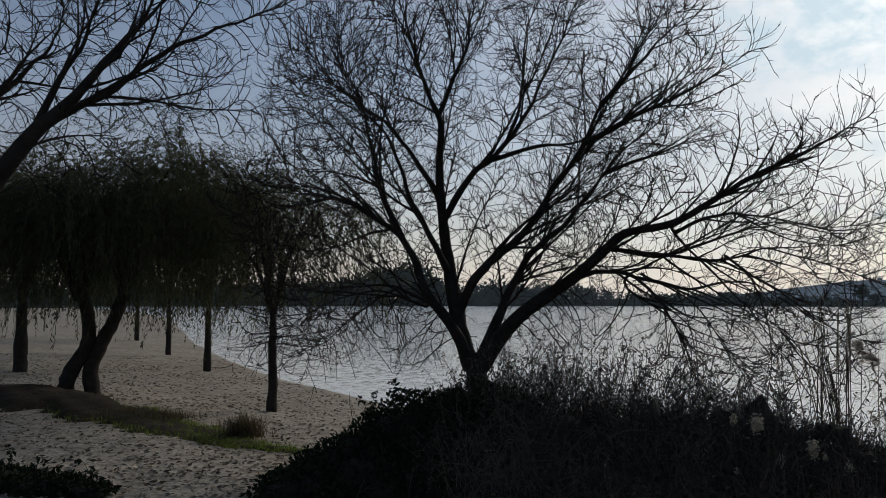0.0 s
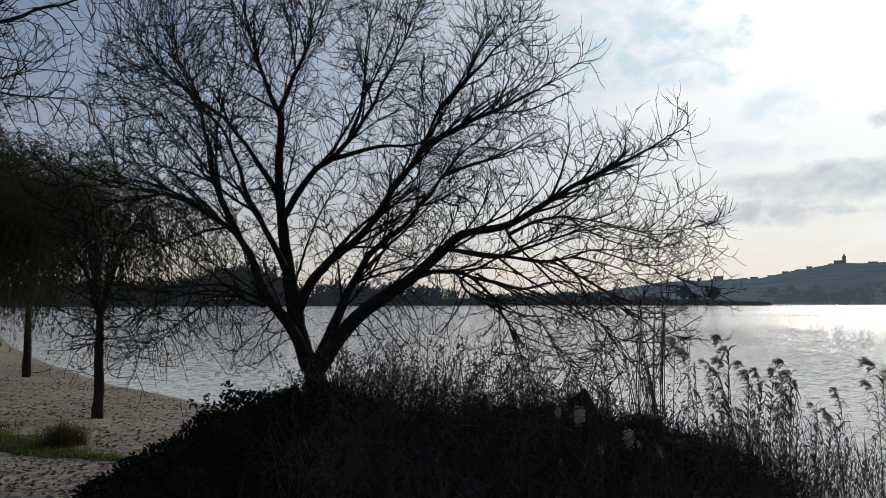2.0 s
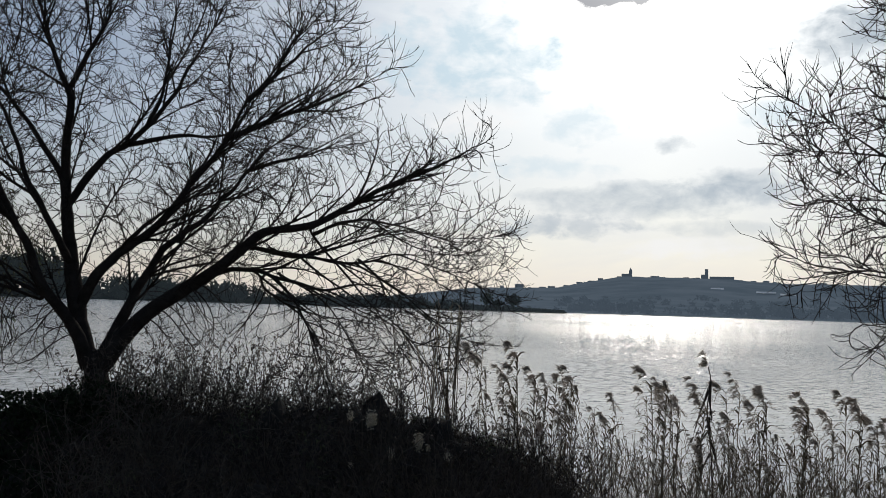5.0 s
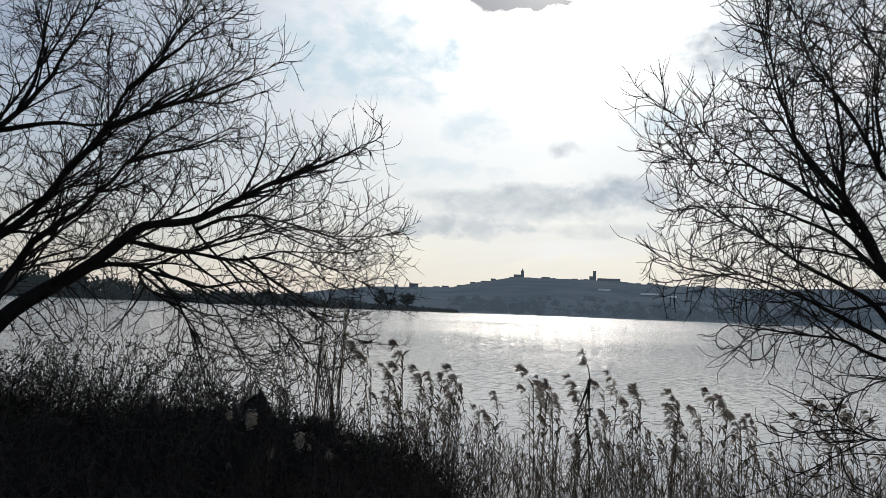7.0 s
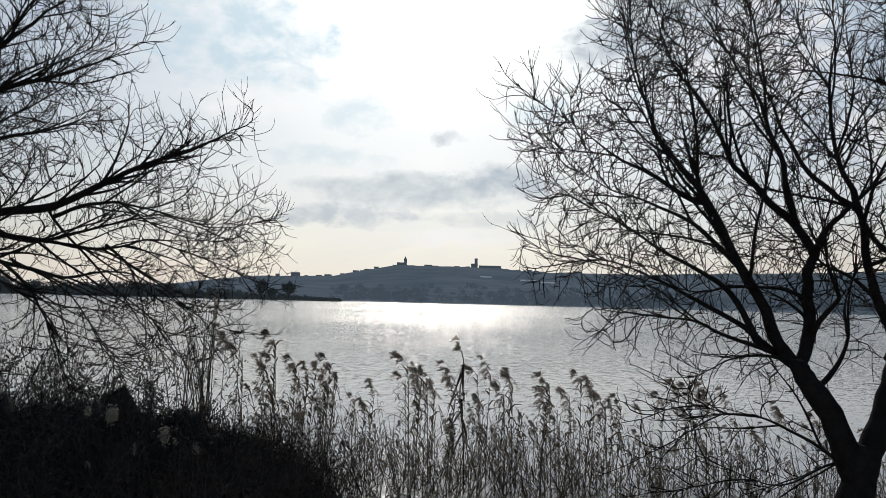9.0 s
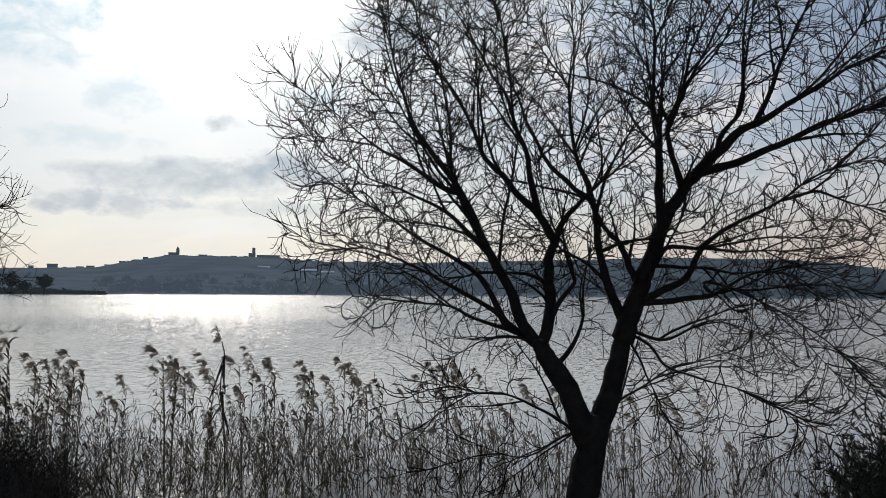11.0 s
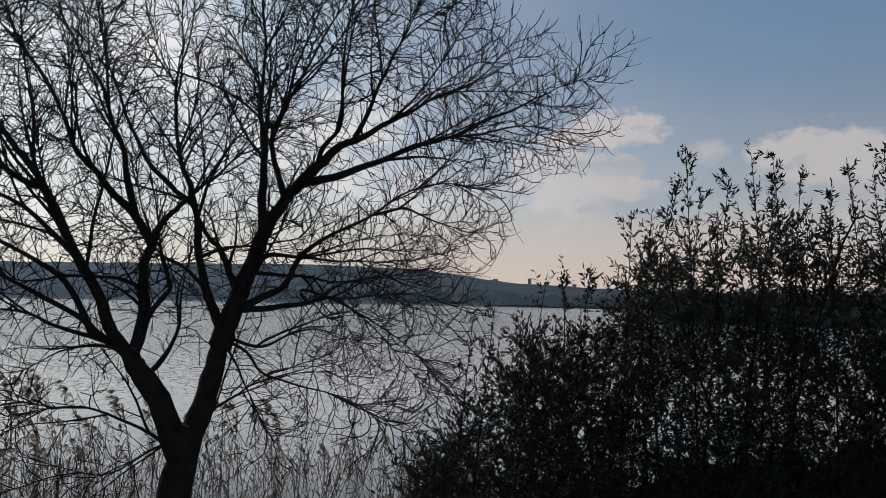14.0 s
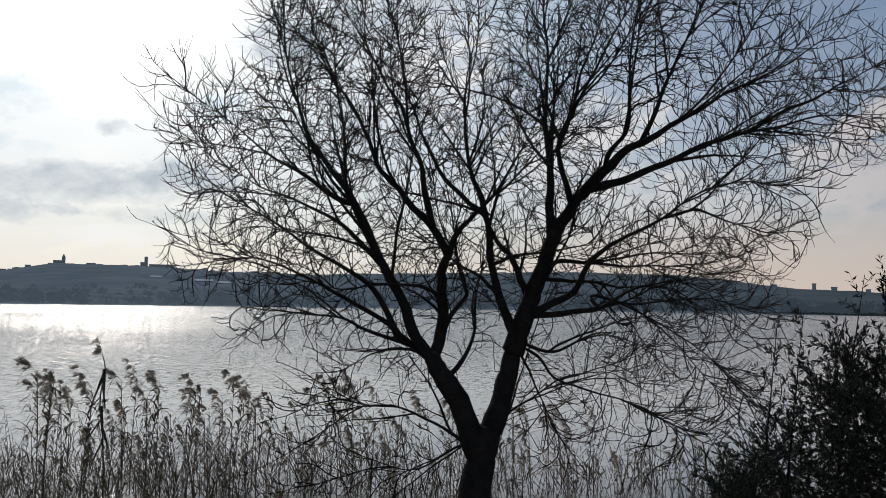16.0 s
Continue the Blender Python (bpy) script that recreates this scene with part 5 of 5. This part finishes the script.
for i, (x, y, z, size) in enumerate(((2.58, 6.74, 0.66, 0.13), (2.96, 6.58, 0.49, 0.12), (3.19, 6.48, 0.36, 0.08), (2.74, 6.68, 0.38, 0.08), (2.43, 6.79, 0.27, 0.05), (2.41, 6.8, 0.69, 0.07), (3.04, 6.55, 0.43, 0.05))):
    seed_head(x, y, z, size * 1.25, 130 + i)


def tall_weeds():
    """Thin dead stalks with curled leaves, standing above the thicket."""
    rng = np.random.default_rng(83)
    n = 430
    az = np.radians(np.where(rng.random(n) < 0.4, rng.uniform(2, 25, n), np.abs(rng.normal(5.0, 4.5, n)) + 2.5))
    r = rng.uniform(8.6, 10.2, n)
    b = np.column_stack([r * np.sin(az), r * np.cos(az), np.full(n, -0.25)])
    h = rng.uniform(0.85, 1.55, n) * (0.8 + 0.3 * np.sin(np.degrees(az) * 1.1) ** 2)
    d = unit(rng.normal(size=(n, 3)) * [0.26, 0.26, 0.1] + [0, 0, 1])
    line = [b]
    for i in range(7):
        d = unit(d + rng.normal(size=(n, 3)) * 0.14)
        line.append(line[-1] + d * (h / 7)[:, None])
    line = np.stack(line, 1)
    rad = np.linspace(0.0065, 0.003, 8)[None].repeat(n, 0)
    b1, r1 = sprout(rng, line, rad, 0.11, (45, 16), (0.32, 0.12), 0.7, 0.35, -0.02, 0.2, 5)
    ob = thing("tall_weeds", (0, 0, 0), "thin dead weed stalks standing above the dark thicket", "weeds", kind="stuff")
    part("stalk_growth", mesh_of("stalk_growth", *join([tubes(line, rad, 3), tubes(b1, r1, 3)])), DRY_STEM, ob, kind="stuff")
    m = 17000
    who, i = rng.integers(0, n, m), rng.integers(2, 8, m)
    p = line[who, i] + rng.normal(size=(m, 3)) * 0.035
    part("curled_foliage", mesh_of("curled_foliage", *leaves(rng, p, unit(rng.normal(size=(m, 3)) + [0, 0, -0.4]), rng.uniform(0.03, 0.075, m), rng.uniform(0.01, 0.022, m))), DRY_STEM, ob, kind="stuff")


tall_weeds()


def lance_shrub():
    """An evergreen shrub: many leaning stems, leafy sprays that fill a rounded mass, and a few tall shoots above it."""
    rng = np.random.default_rng(91)
    at = np.array([8.3, -1.2, -0.45])
    ob = thing("evergreen_shrub", at, "dense dark evergreen shrub with narrow leaves and upright shoots", "shrub")
    # height of the dense mass along the bank
    along, height = [-5.5, -3.6, -2.6, -1.9, -1.1, -0.5, 0.1, 0.6, 1.1, 1.6], [2.4, 2.3, 2.2, 2.15, 2.05, 1.85, 1.5, 1.08, 0.42, -0.25]
    n = 8200
    y = rng.uniform(-5.3, 1.08, n)
    y = np.where((y > 0.2) & (rng.random(n) < 0.4), rng.uniform(-5.3, 0, n), y)
    lump = 0.16 * np.sin(y * 5.3 + 1) + 0.1 * np.sin(y * 11.7)
    top = np.interp(y, along, height) + lump + 0.45
    k = rng.random(n) ** 1.0
    x = rng.uniform(-0.8, 0.9, n)
    z = k * (top - 0.32) * (1 - 0.22 * (x / 0.75) ** 2)
    # thinner growth above the mass where the tall shoots stand
    high = rng.random(n) < 0.1
    rise = 0.62 * np.exp(-((y + 1.75) / 0.75) ** 2) + 0.4 * np.exp(-((y + 3.3) / 0.7) ** 2)
    z = np.where(high & (rise > 0.12), top - 0.4 + rise * rng.random(n), z)
    foot = np.column_stack([x, y + 1.2, z])
    lean = np.where((y > 0.2)[:, None], [0.0, 0.15, 0.0], [0.0, 0.05, 0.0])
    d = unit(rng.normal(size=(n, 3)) * [0.8, 0.8, 0.4] + [0, 0, 0.6] + lean)
    ln = rng.uniform(0.18, 0.42, n)
    rows = [foot]
    for i in range(3):
        d = unit(d + rng.normal(size=(n, 3)) * 0.16 + [0, 0, 0.07])
        rows.append(rows[-1] + d * (ln / 3)[:, None])
    sprays = np.stack(rows, 1)
    # tall shoots: place along the bank and height
    tall = []
    for i, (y, h) in enumerate(((-1.32, 3.05), (-1.25, 2.75), (-1.5, 2.72), (-1.72, 2.85), (-1.95, 3.06), (-2.05, 3.0), (-2.1, 2.8), (-2.35, 2.85), (-2.5, 2.62), (-2.74, 3.02), (-2.85, 2.75), (-3.05, 3.1), (-3.3, 2.9), (-3.7, 3.0), (-4.2, 2.9), (-1.05, 2.55), (-0.85, 2.42), (-0.5, 2.05), (-0.25, 1.95), (0.35, 1.62), (0.6, 1.5), (-1.6, 2.5), (-1.85, 2.55), (-2.25, 2.5), (-0.1, 1.95))):
        fx = rng.uniform(-0.35, 0.35)
        bend = rng.normal(0, 0.1, 2)
        tall.append(spline([(fx, y + 1.2 + bend[1] * 2, 0.4), (fx + bend[0] * 0.5, y + 1.2 + bend[1], (h + 0.45) * 0.6), (fx + bend[0], y + 1.2, h + 0.45)], 16))
    tall = np.stack(tall)
    side, side_r = sprout(rng, tall, np.linspace(0.009, 0.003, 16)[None].repeat(len(tall), 0), 0.06, (42, 12), (0.36, 0.12), 0.5, 0.35, 0.08, 0.12, 6, shrink=0.7, least=0.0016)
    # solid lumps added to darken the inside, where shade would fall
    for y, w, h in ((-4.9, 1.0, 1.3), (-3.9, 1.0, 1.3), (-2.9, 0.9, 1.2), (-2.1, 0.75, 1.1), (-1.35, 0.65, 0.95), (-0.7, 0.5, 0.6)):
        part("core", mesh_of("core", *lumpy(rng, np.array([0.1, y + 1.2, -0.1]), np.array([0.45, w * 0.85, h * 0.78]), int(y * 10)), True), DRY_STEM, ob, "solid dark lump filling the shaded inside")
    for i in range(46):
        q = sprays[rng.integers(0, n)]
        f0 = np.array([q[0, 0] * 0.4, q[0, 1] * 0.75 + rng.normal(0, 0.25), -0.05])
        stem = spline([f0, f0 * 0.6 + q[0] * 0.4 + [0, 0, 0.12], q[0], q[3]], 12)
        part("stem", mesh_of("stem", *tubes(stem[None], np.linspace(0.017, 0.004, 12)[None], 5), True), TWIG, ob)
    for line in tall:
        part("shoot", mesh_of("shoot", *tubes(line[None], np.linspace(0.009, 0.0025, 16)[None], 4), True), TWIG, ob)
    part("twig_growth", mesh_of("twig_growth", *join([tubes(sprays, np.linspace(0.0035, 0.0015, 4)[None].repeat(n, 0), 3), tubes(side, side_r, 3)]), True), TWIG, ob, kind="stuff")
    ps, ws = [], []
    for b, count in ((sprays, 17), (side, 9), (tall[:, 5:], 14)):
        m, c, _ = b.shape
        who = np.repeat(np.arange(m), count)
        u = rng.random(m * count) * (c - 1.02)
        i = u.astype(int)
        f = (u - i)[:, None]
        ps.append(b[who, i] * (1 - f) + b[who, i + 1] * f)
        ws.append(unit(unit(b[who, i + 1] - b[who, i]) * 0.8 + rng.normal(size=(m * count, 3)) * 0.5))
    p, w = np.concatenate(ps), np.concatenate(ws)
    part("foliage", mesh_of("foliage", *leaves(rng, p, w, rng.uniform(0.045, 0.075, len(p)), rng.uniform(0.013, 0.021, len(p)))), OLEASTER_LEAF, ob, "narrow grey-green leaves", "stuff")


lance_shrub()


# ================= reeds =================
def plume(rng, top, way, size, tight):
    """A reed's feathery head: ragged tufts of fine hairs on an axis that nods, all blown to one side."""
    tufts, hairs = (7, 24) if tight else (10, 30)
    bend = np.array([-1.0, 0.0, 0.0])
    hook = 0.1 if tight else rng.uniform(0.1, 0.55)
    u = np.sort(rng.random(tufts) ** 0.8).repeat(hairs)
    axis = top + (way * (u - 0.55 * hook * u ** 2)[:, None] + bend * (hook * u ** 2)[:, None]) * size
    along = unit(way * (1 - hook * u)[:, None] + bend * (2 * hook * u)[:, None])
    blown = unit(rng.normal(size=(tufts, 3)) * (0.3 if tight else 0.45) + bend * (0.25 if tight else 0.75) + [0, 0, 0.1 if tight else -0.15]).repeat(hairs, 0)
    out = rng.random(tufts * hairs) ** 1.2
    reach = size * (0.16 if tight else 0.42) * rng.uniform(0.5, 1.1, tufts).repeat(hairs) * (1.1 - 0.5 * u)
    droop = np.column_stack([out * 0, out * 0, -0.5 * out ** 2])
    p = axis + (blown * out[:, None] + along * (0.35 * out)[:, None] + droop) * reach[:, None] + rng.normal(size=axis.shape) * 0.006
    d = unit(blown + along * 0.5 + droop * 1.4 + rng.normal(size=axis.shape) * 0.4)
    return leaves(rng, p, d, size * rng.uniform(0.08, 0.24, len(p)), 0.0075)


def reed(seed, height, kind="plume"):
    """One tall reed: a stalk, strap leaves and a nodding plume, built at the origin; the wind bends it towards -x."""
    rng = np.random.default_rng(seed)
    ob = thing("reed", (0, 0, 0), {"plume": "tall dry reed with a feathery nodding plume", "spear": "slim dry reed with a narrow closed plume", "bare": "tall thin bare reed stalk"}[kind], "reed", "reeds along the bank")
    lean = rng.uniform(-0.3, 0.1)
    line = spline([(0, 0, -0.3), (lean * 0.15, 0, height * 0.4), (lean * 0.55, 0.02, height * 0.75), (lean, 0.03, height)], 16)
    part("stalk", mesh_of("stalk", *tubes(line[None], np.linspace(0.0056, 0.003, 16)[None] * (1.25 if kind == "bare" else 1), 4), True), REED, ob)
    n = {"plume": 20, "spear": 15, "bare": 2}[kind]
    s = np.linspace(6.0, 14.8, n) + rng.uniform(-0.3, 0.15, n)
    i = s.astype(int)
    p = line[i] + (s - i)[:, None] * (line[np.minimum(i + 1, 15)] - line[i])
    leeward = np.where(rng.random(n) < 0.75, -1.0, 0.8)
    way = unit(np.column_stack([leeward * rng.uniform(0.3, 0.8, n), rng.normal(0, 0.4, n), np.full(n, 0.75)]))
    part("blade_foliage", mesh_of("blade_foliage", *blades(rng, p, way, rng.uniform(0.14, 0.36, n), rng.uniform(0.011, 0.022, n), rng.uniform(2.2, 4.5, n))), REED, ob, kind="stuff")
    if kind != "bare":
        way = unit(line[-1] - line[-2] + np.array([-0.02, 0, 0]))
        part("plume", mesh_of("plume", *plume(rng, line[-1] - way * 0.05, way, rng.uniform(0.22, 0.32) if kind == "plume" else 0.19, kind == "spear")), PLUME, ob, "feathery greyish plume", "stuff")
    return ob


def reeds():
    rng = random.Random(5)
    heights = (1.5, 1.35, 1.68, 1.2, 1.42, 1.55, 1.3)
    kinds = [reed(100 + i, h, "spear" if i in (3, 6) else "plume") for i, h in enumerate(heights)] + [reed(110 + i, h, "bare") for i, h in enumerate((2.1, 1.8))]
    first = set()
    spots = []
    # clumps: bearing, spread, stalks, height of the tallest
    for az, wide, count, top in ((29.3, 0.45, 6, 1.6), (30.2, 0.5, 4, 1.5), (31.4, 0.6, 20, 1.75), (33.4, 0.4, 13, 1.5), (35.5, 0.8, 4, 1.1), (37.2, 0.7, 5, 1.25), (39.3, 0.4, 4, 1.6), (40.8, 0.7, 8, 1.5),
                                 (42.3, 0.5, 6, 1.3), (44.2, 0.5, 8, 1.52), (46.6, 0.7, 10, 1.45), (48.8, 0.6, 8, 1.4), (50.6, 0.6, 6, 1.5), (52.5, 0.8, 9, 1.3), (55, 0.8, 10, 1.3), (58, 1.0, 12, 1.42),
                                 (61, 1.2, 17, 1.4), (64.5, 1.4, 16, 1.25), (69, 1.6, 19, 1.2), (73, 1.8, 20, 1.1), (78, 2.0, 15, 0.92), (83, 2.0, 10, 0.85)):
        for i in range(max(3, round(count * 0.85))):
            k = rng.choices(range(7), (5, 4, 4, 2, 4, 5, 2))[0]
            tall = heights[k] + 0.16
            share = 1.0 if i == 0 else rng.uniform(0.42, 1.0) ** 0.85
            spots.append((rng.gauss(az, wide), rng.uniform(8.8, 11.0), k, top * 1.1 * share / tall))
    for i in range(46):
        k = rng.choices(range(7), (2, 4, 1, 6, 4, 2, 6))[0]
        spots.append((rng.uniform(29, 70), rng.uniform(8.8, 10.6), k, rng.uniform(0.4, 0.72)))
    for i in range(30):
        spots.append((rng.gauss(25.6, 0.9), rng.uniform(9.0, 10.2), rng.choice((7, 8)), rng.uniform(0.85, 1.12)))
    for az, r, k, s in spots:
        x, y = polar(az, r)
        z = max(float(ground_z(x, y)), WATER_Z - 0.15)
        m = Matrix.Translation((x, y, z)) @ Matrix.Rotation(radians(-az + rng.uniform(-45, 45)), 4, "Z")
        if k not in first:
            first.add(k)
            kinds[k].matrix_basis = m
        else:
            copy_thing(kinds[k], m @ Matrix.Scale(s, 4))


reeds()


def broken_reed():
    """A snapped cane with dark leaves hanging from it."""
    rng = np.random.default_rng(120)
    at = (6.72, 7.30, WATER_Z - 0.1)
    ob = thing("broken_reed", at, "snapped dark cane with limp hanging leaves", "reed")
    line = spline([(0.12, 0, -0.2), (0.09, 0, 0.7), (0.02, 0, 1.25), (0.07, 0, 1.58), (0.03, 0, 1.76)], 14)
    part("stalk", mesh_of("stalk", *tubes(line[None], np.linspace(0.009, 0.005, 14)[None], 6), True), DRY_STEM, ob)
    for x, z, dx, ln, w in ((0.06, 1.6, -0.5, 0.3, 0.04), (0.06, 1.58, -0.22, 0.5, 0.05), (0.06, 1.6, 0.15, 0.42, 0.045), (0.05, 1.5, -0.3, 0.55, 0.05), (0.04, 1.42, 0.3, 0.34, 0.04), (0.03, 1.3, -0.9, 0.3, 0.05),
                            (0.03, 1.28, -0.4, 0.44, 0.05), (0.03, 1.2, 0.25, 0.4, 0.045), (0.05, 1.05, -0.7, 0.34, 0.045), (0.06, 0.95, 0.5, 0.3, 0.04), (0.07, 0.8, -0.4, 0.32, 0.04)):
        part("leaf", mesh_of("leaf", *blades(rng, np.array([[x, 0, z]]), unit(np.array([[dx, 0.15, -0.75]])), ln, w, 0.7, 7)), DRY_STEM, ob)
    part("plume", mesh_of("plume", *plume(rng, np.array([0.03, 0, 1.74]), unit(np.array([-0.25, 0, 1.0])), 0.24, False)), PLUME, ob, "feathery greyish plume")
    for x, z in ((-0.05, 1.1), (0.1, 1.3)):
        part("side_head", mesh_of("side_head", *plume(rng, np.array([x, 0, z]), unit(np.array([-0.15, 0, -1.0])), 0.3, True)), DRY_STEM, ob, "matted dark seed head")


broken_reed()


def reed_bed():
    """The tangled lower growth between the tall reeds."""
    rng = np.random.default_rng(95)
    n = 1350
    az = np.radians(np.where(rng.random(n) < 0.18, rng.uniform(28, 52, n), 28 + 68 * rng.random(n)))
    r = rng.uniform(8.2, 12.0, n)
    x, y = r * np.sin(az), r * np.cos(az)
    z = np.maximum(ground_z(x, y), WATER_Z - 0.1)
    h = rng.uniform(0.3, 1.05, n) * np.interp(np.degrees(az), [14, 30, 50, 96], [1.15, 1.05, 1.0, 0.85])
    b = np.column_stack([x, y, z])
    d = unit(rng.normal(size=(n, 3)) * 0.36 + [0, 0, 1])
    line = [b]
    for i in range(4):
        d = unit(d + rng.normal(size=(n, 3)) * 0.12)
        line.append(line[-1] + d * (h / 4)[:, None])
    line = np.stack(line, 1)
    ob = thing("reed_bed", (0, 0, 0), "tangled bed of dry reed stems at the water's edge", "reeds", kind="stuff")
    part("stems", mesh_of("stems", *tubes(line, np.linspace(0.0045, 0.0024, 5)[None].repeat(n, 0), 3)), REED, ob, kind="stuff")
    m = 8600
    who, i = rng.integers(0, n, m), rng.integers(1, 5, m)
    way = unit(rng.normal(size=(m, 3)) * [0.8, 0.8, 0.4] + [0, 0, 0.5])
    part("blade_foliage", mesh_of("blade_foliage", *blades(rng, line[who, i], way, rng.uniform(0.1, 0.32, m), rng.uniform(0.007, 0.016, m), rng.uniform(1, 3.2, m), 3)), REED, ob, kind="stuff")


reed_bed()


# ================= grass and litter =================
def bank_shape(x, y):
    """1 on the long earth bank, falling to 0 at its ragged edge."""
    u = (x + 8.5) / 6.8
    mid = 15.0 - 4.0 * u + 0.35 * np.sin(u * 5)
    half = np.interp(u, [-0.5, 0, 0.3, 0.7, 1.0], [1.6, 1.3, 1.1, 0.75, 0.15])
    rag = 0.16 * np.sin(x * 5.3 + y) + 0.1 * np.sin(x * 11 - y * 7)
    return np.clip((1 - np.abs((y - mid) / half) + rag) * 2.0, 0, 1) * (u < 1.05)


def earth_bank():
    """A low bank of dark earth with grass at its lower end."""
    x, y = np.meshgrid(np.linspace(-12, -1.2, 150), np.linspace(9.5, 18, 110))
    k = bank_shape(x, y)
    z = ground_z(x, y) - 0.03 + k * (0.06 + 0.10 * np.interp(x, [-9, -5, -3], [1, 0.5, 0.1])) + 0.02 * np.sin(x * 9) * np.sin(y * 8) * k
    n, m = x.shape
    idx = np.arange(n * m).reshape(n, m)
    f = np.stack([idx[:-1, :-1], idx[:-1, 1:], idx[1:, 1:], idx[1:, :-1]], -1).reshape(-1, 4)
    keep = k.ravel()[f].max(1) > 0
    bank = part("earth_bank", mesh_of("earth_bank", np.stack([x, y, z], -1).reshape(-1, 3), f[keep], True), EARTH)
    tagged(bank, "low bank of dark brown earth across the sand", "bank", kind="structure")


earth_bank()


def grass_strip():
    rng = np.random.default_rng(97)
    n = 42000
    x, y = rng.uniform(-6.6, -1.6, n), rng.uniform(10, 15, n)
    k = bank_shape(x, y)
    ok = (k > 0.15) & (rng.random(n) < np.interp(x, [-6.6, -5.2, -4.2, -2.2], [0.1, 0.35, 1.0, 1.0])) & (np.sin(x * 3.1 + y * 2) + rng.normal(size=n) * 0.8 > -0.5)
    x, y = x[ok], y[ok]
    n = len(x)
    b = np.column_stack([x, y, ground_z(x, y)])
    way = unit(rng.normal(size=(n, 3)) * 0.5 + [0, 0, 1])
    ob = part("grass", mesh_of("grass", *blades(rng, b, way, rng.uniform(0.06, 0.15, n), 0.011, 1.5, 2)), GRASS)
    tagged(ob, "low green grass growing on the earth bank", "grass", kind="stuff")
    for gx, gy, w, h in ((-2.75, 11.67, 0.13, 0.42), (-4.3, 12.9, 0.22, 0.18), (-5.0, 13.2, 0.25, 0.16)):
        n = 900
        b = np.column_stack([gx + rng.normal(size=n) * w, gy + rng.normal(size=n) * w * 0.7, np.full(n, float(ground_z(gx, gy)) + 0.03)])
        way = unit(rng.normal(size=(n, 3)) * 0.3 + [0, 0, 1])
        ob = part("grass_tuft", mesh_of("grass_tuft", *blades(rng, b, way, rng.uniform(0.45, 1.0, n) * h, 0.009, 1.3, 3)), DRY_GRASS)
        tagged(ob, "tuft of dry brown grass on the bank", "grass tuft", "grass tufts")


grass_strip()


def litter():
    rng = np.random.default_rng(98)
    n = 16000
    a = np.radians(rng.uniform(-34, 2, n))
    r = 6.5 + 26 * rng.random(n) ** 1.6
    x, y = r * np.sin(a), r * np.cos(a)
    ok = inland(x, y) > 0.4
    x, y = x[ok], y[ok]
    n = len(x)
    b = np.column_stack([x, y, ground_z(x, y) + 0.012])
    way = unit(rng.normal(size=(n, 3)) * [1, 1, 0.2])
    ob = part("fallen_leaves", mesh_of("fallen_leaves", *leaves(rng, b, way, rng.uniform(0.04, 0.1, n), rng.uniform(0.015, 0.04, n))), LITTER)
    tagged(ob, "dry leaves scattered over the sand", "leaves", kind="stuff")


litter()
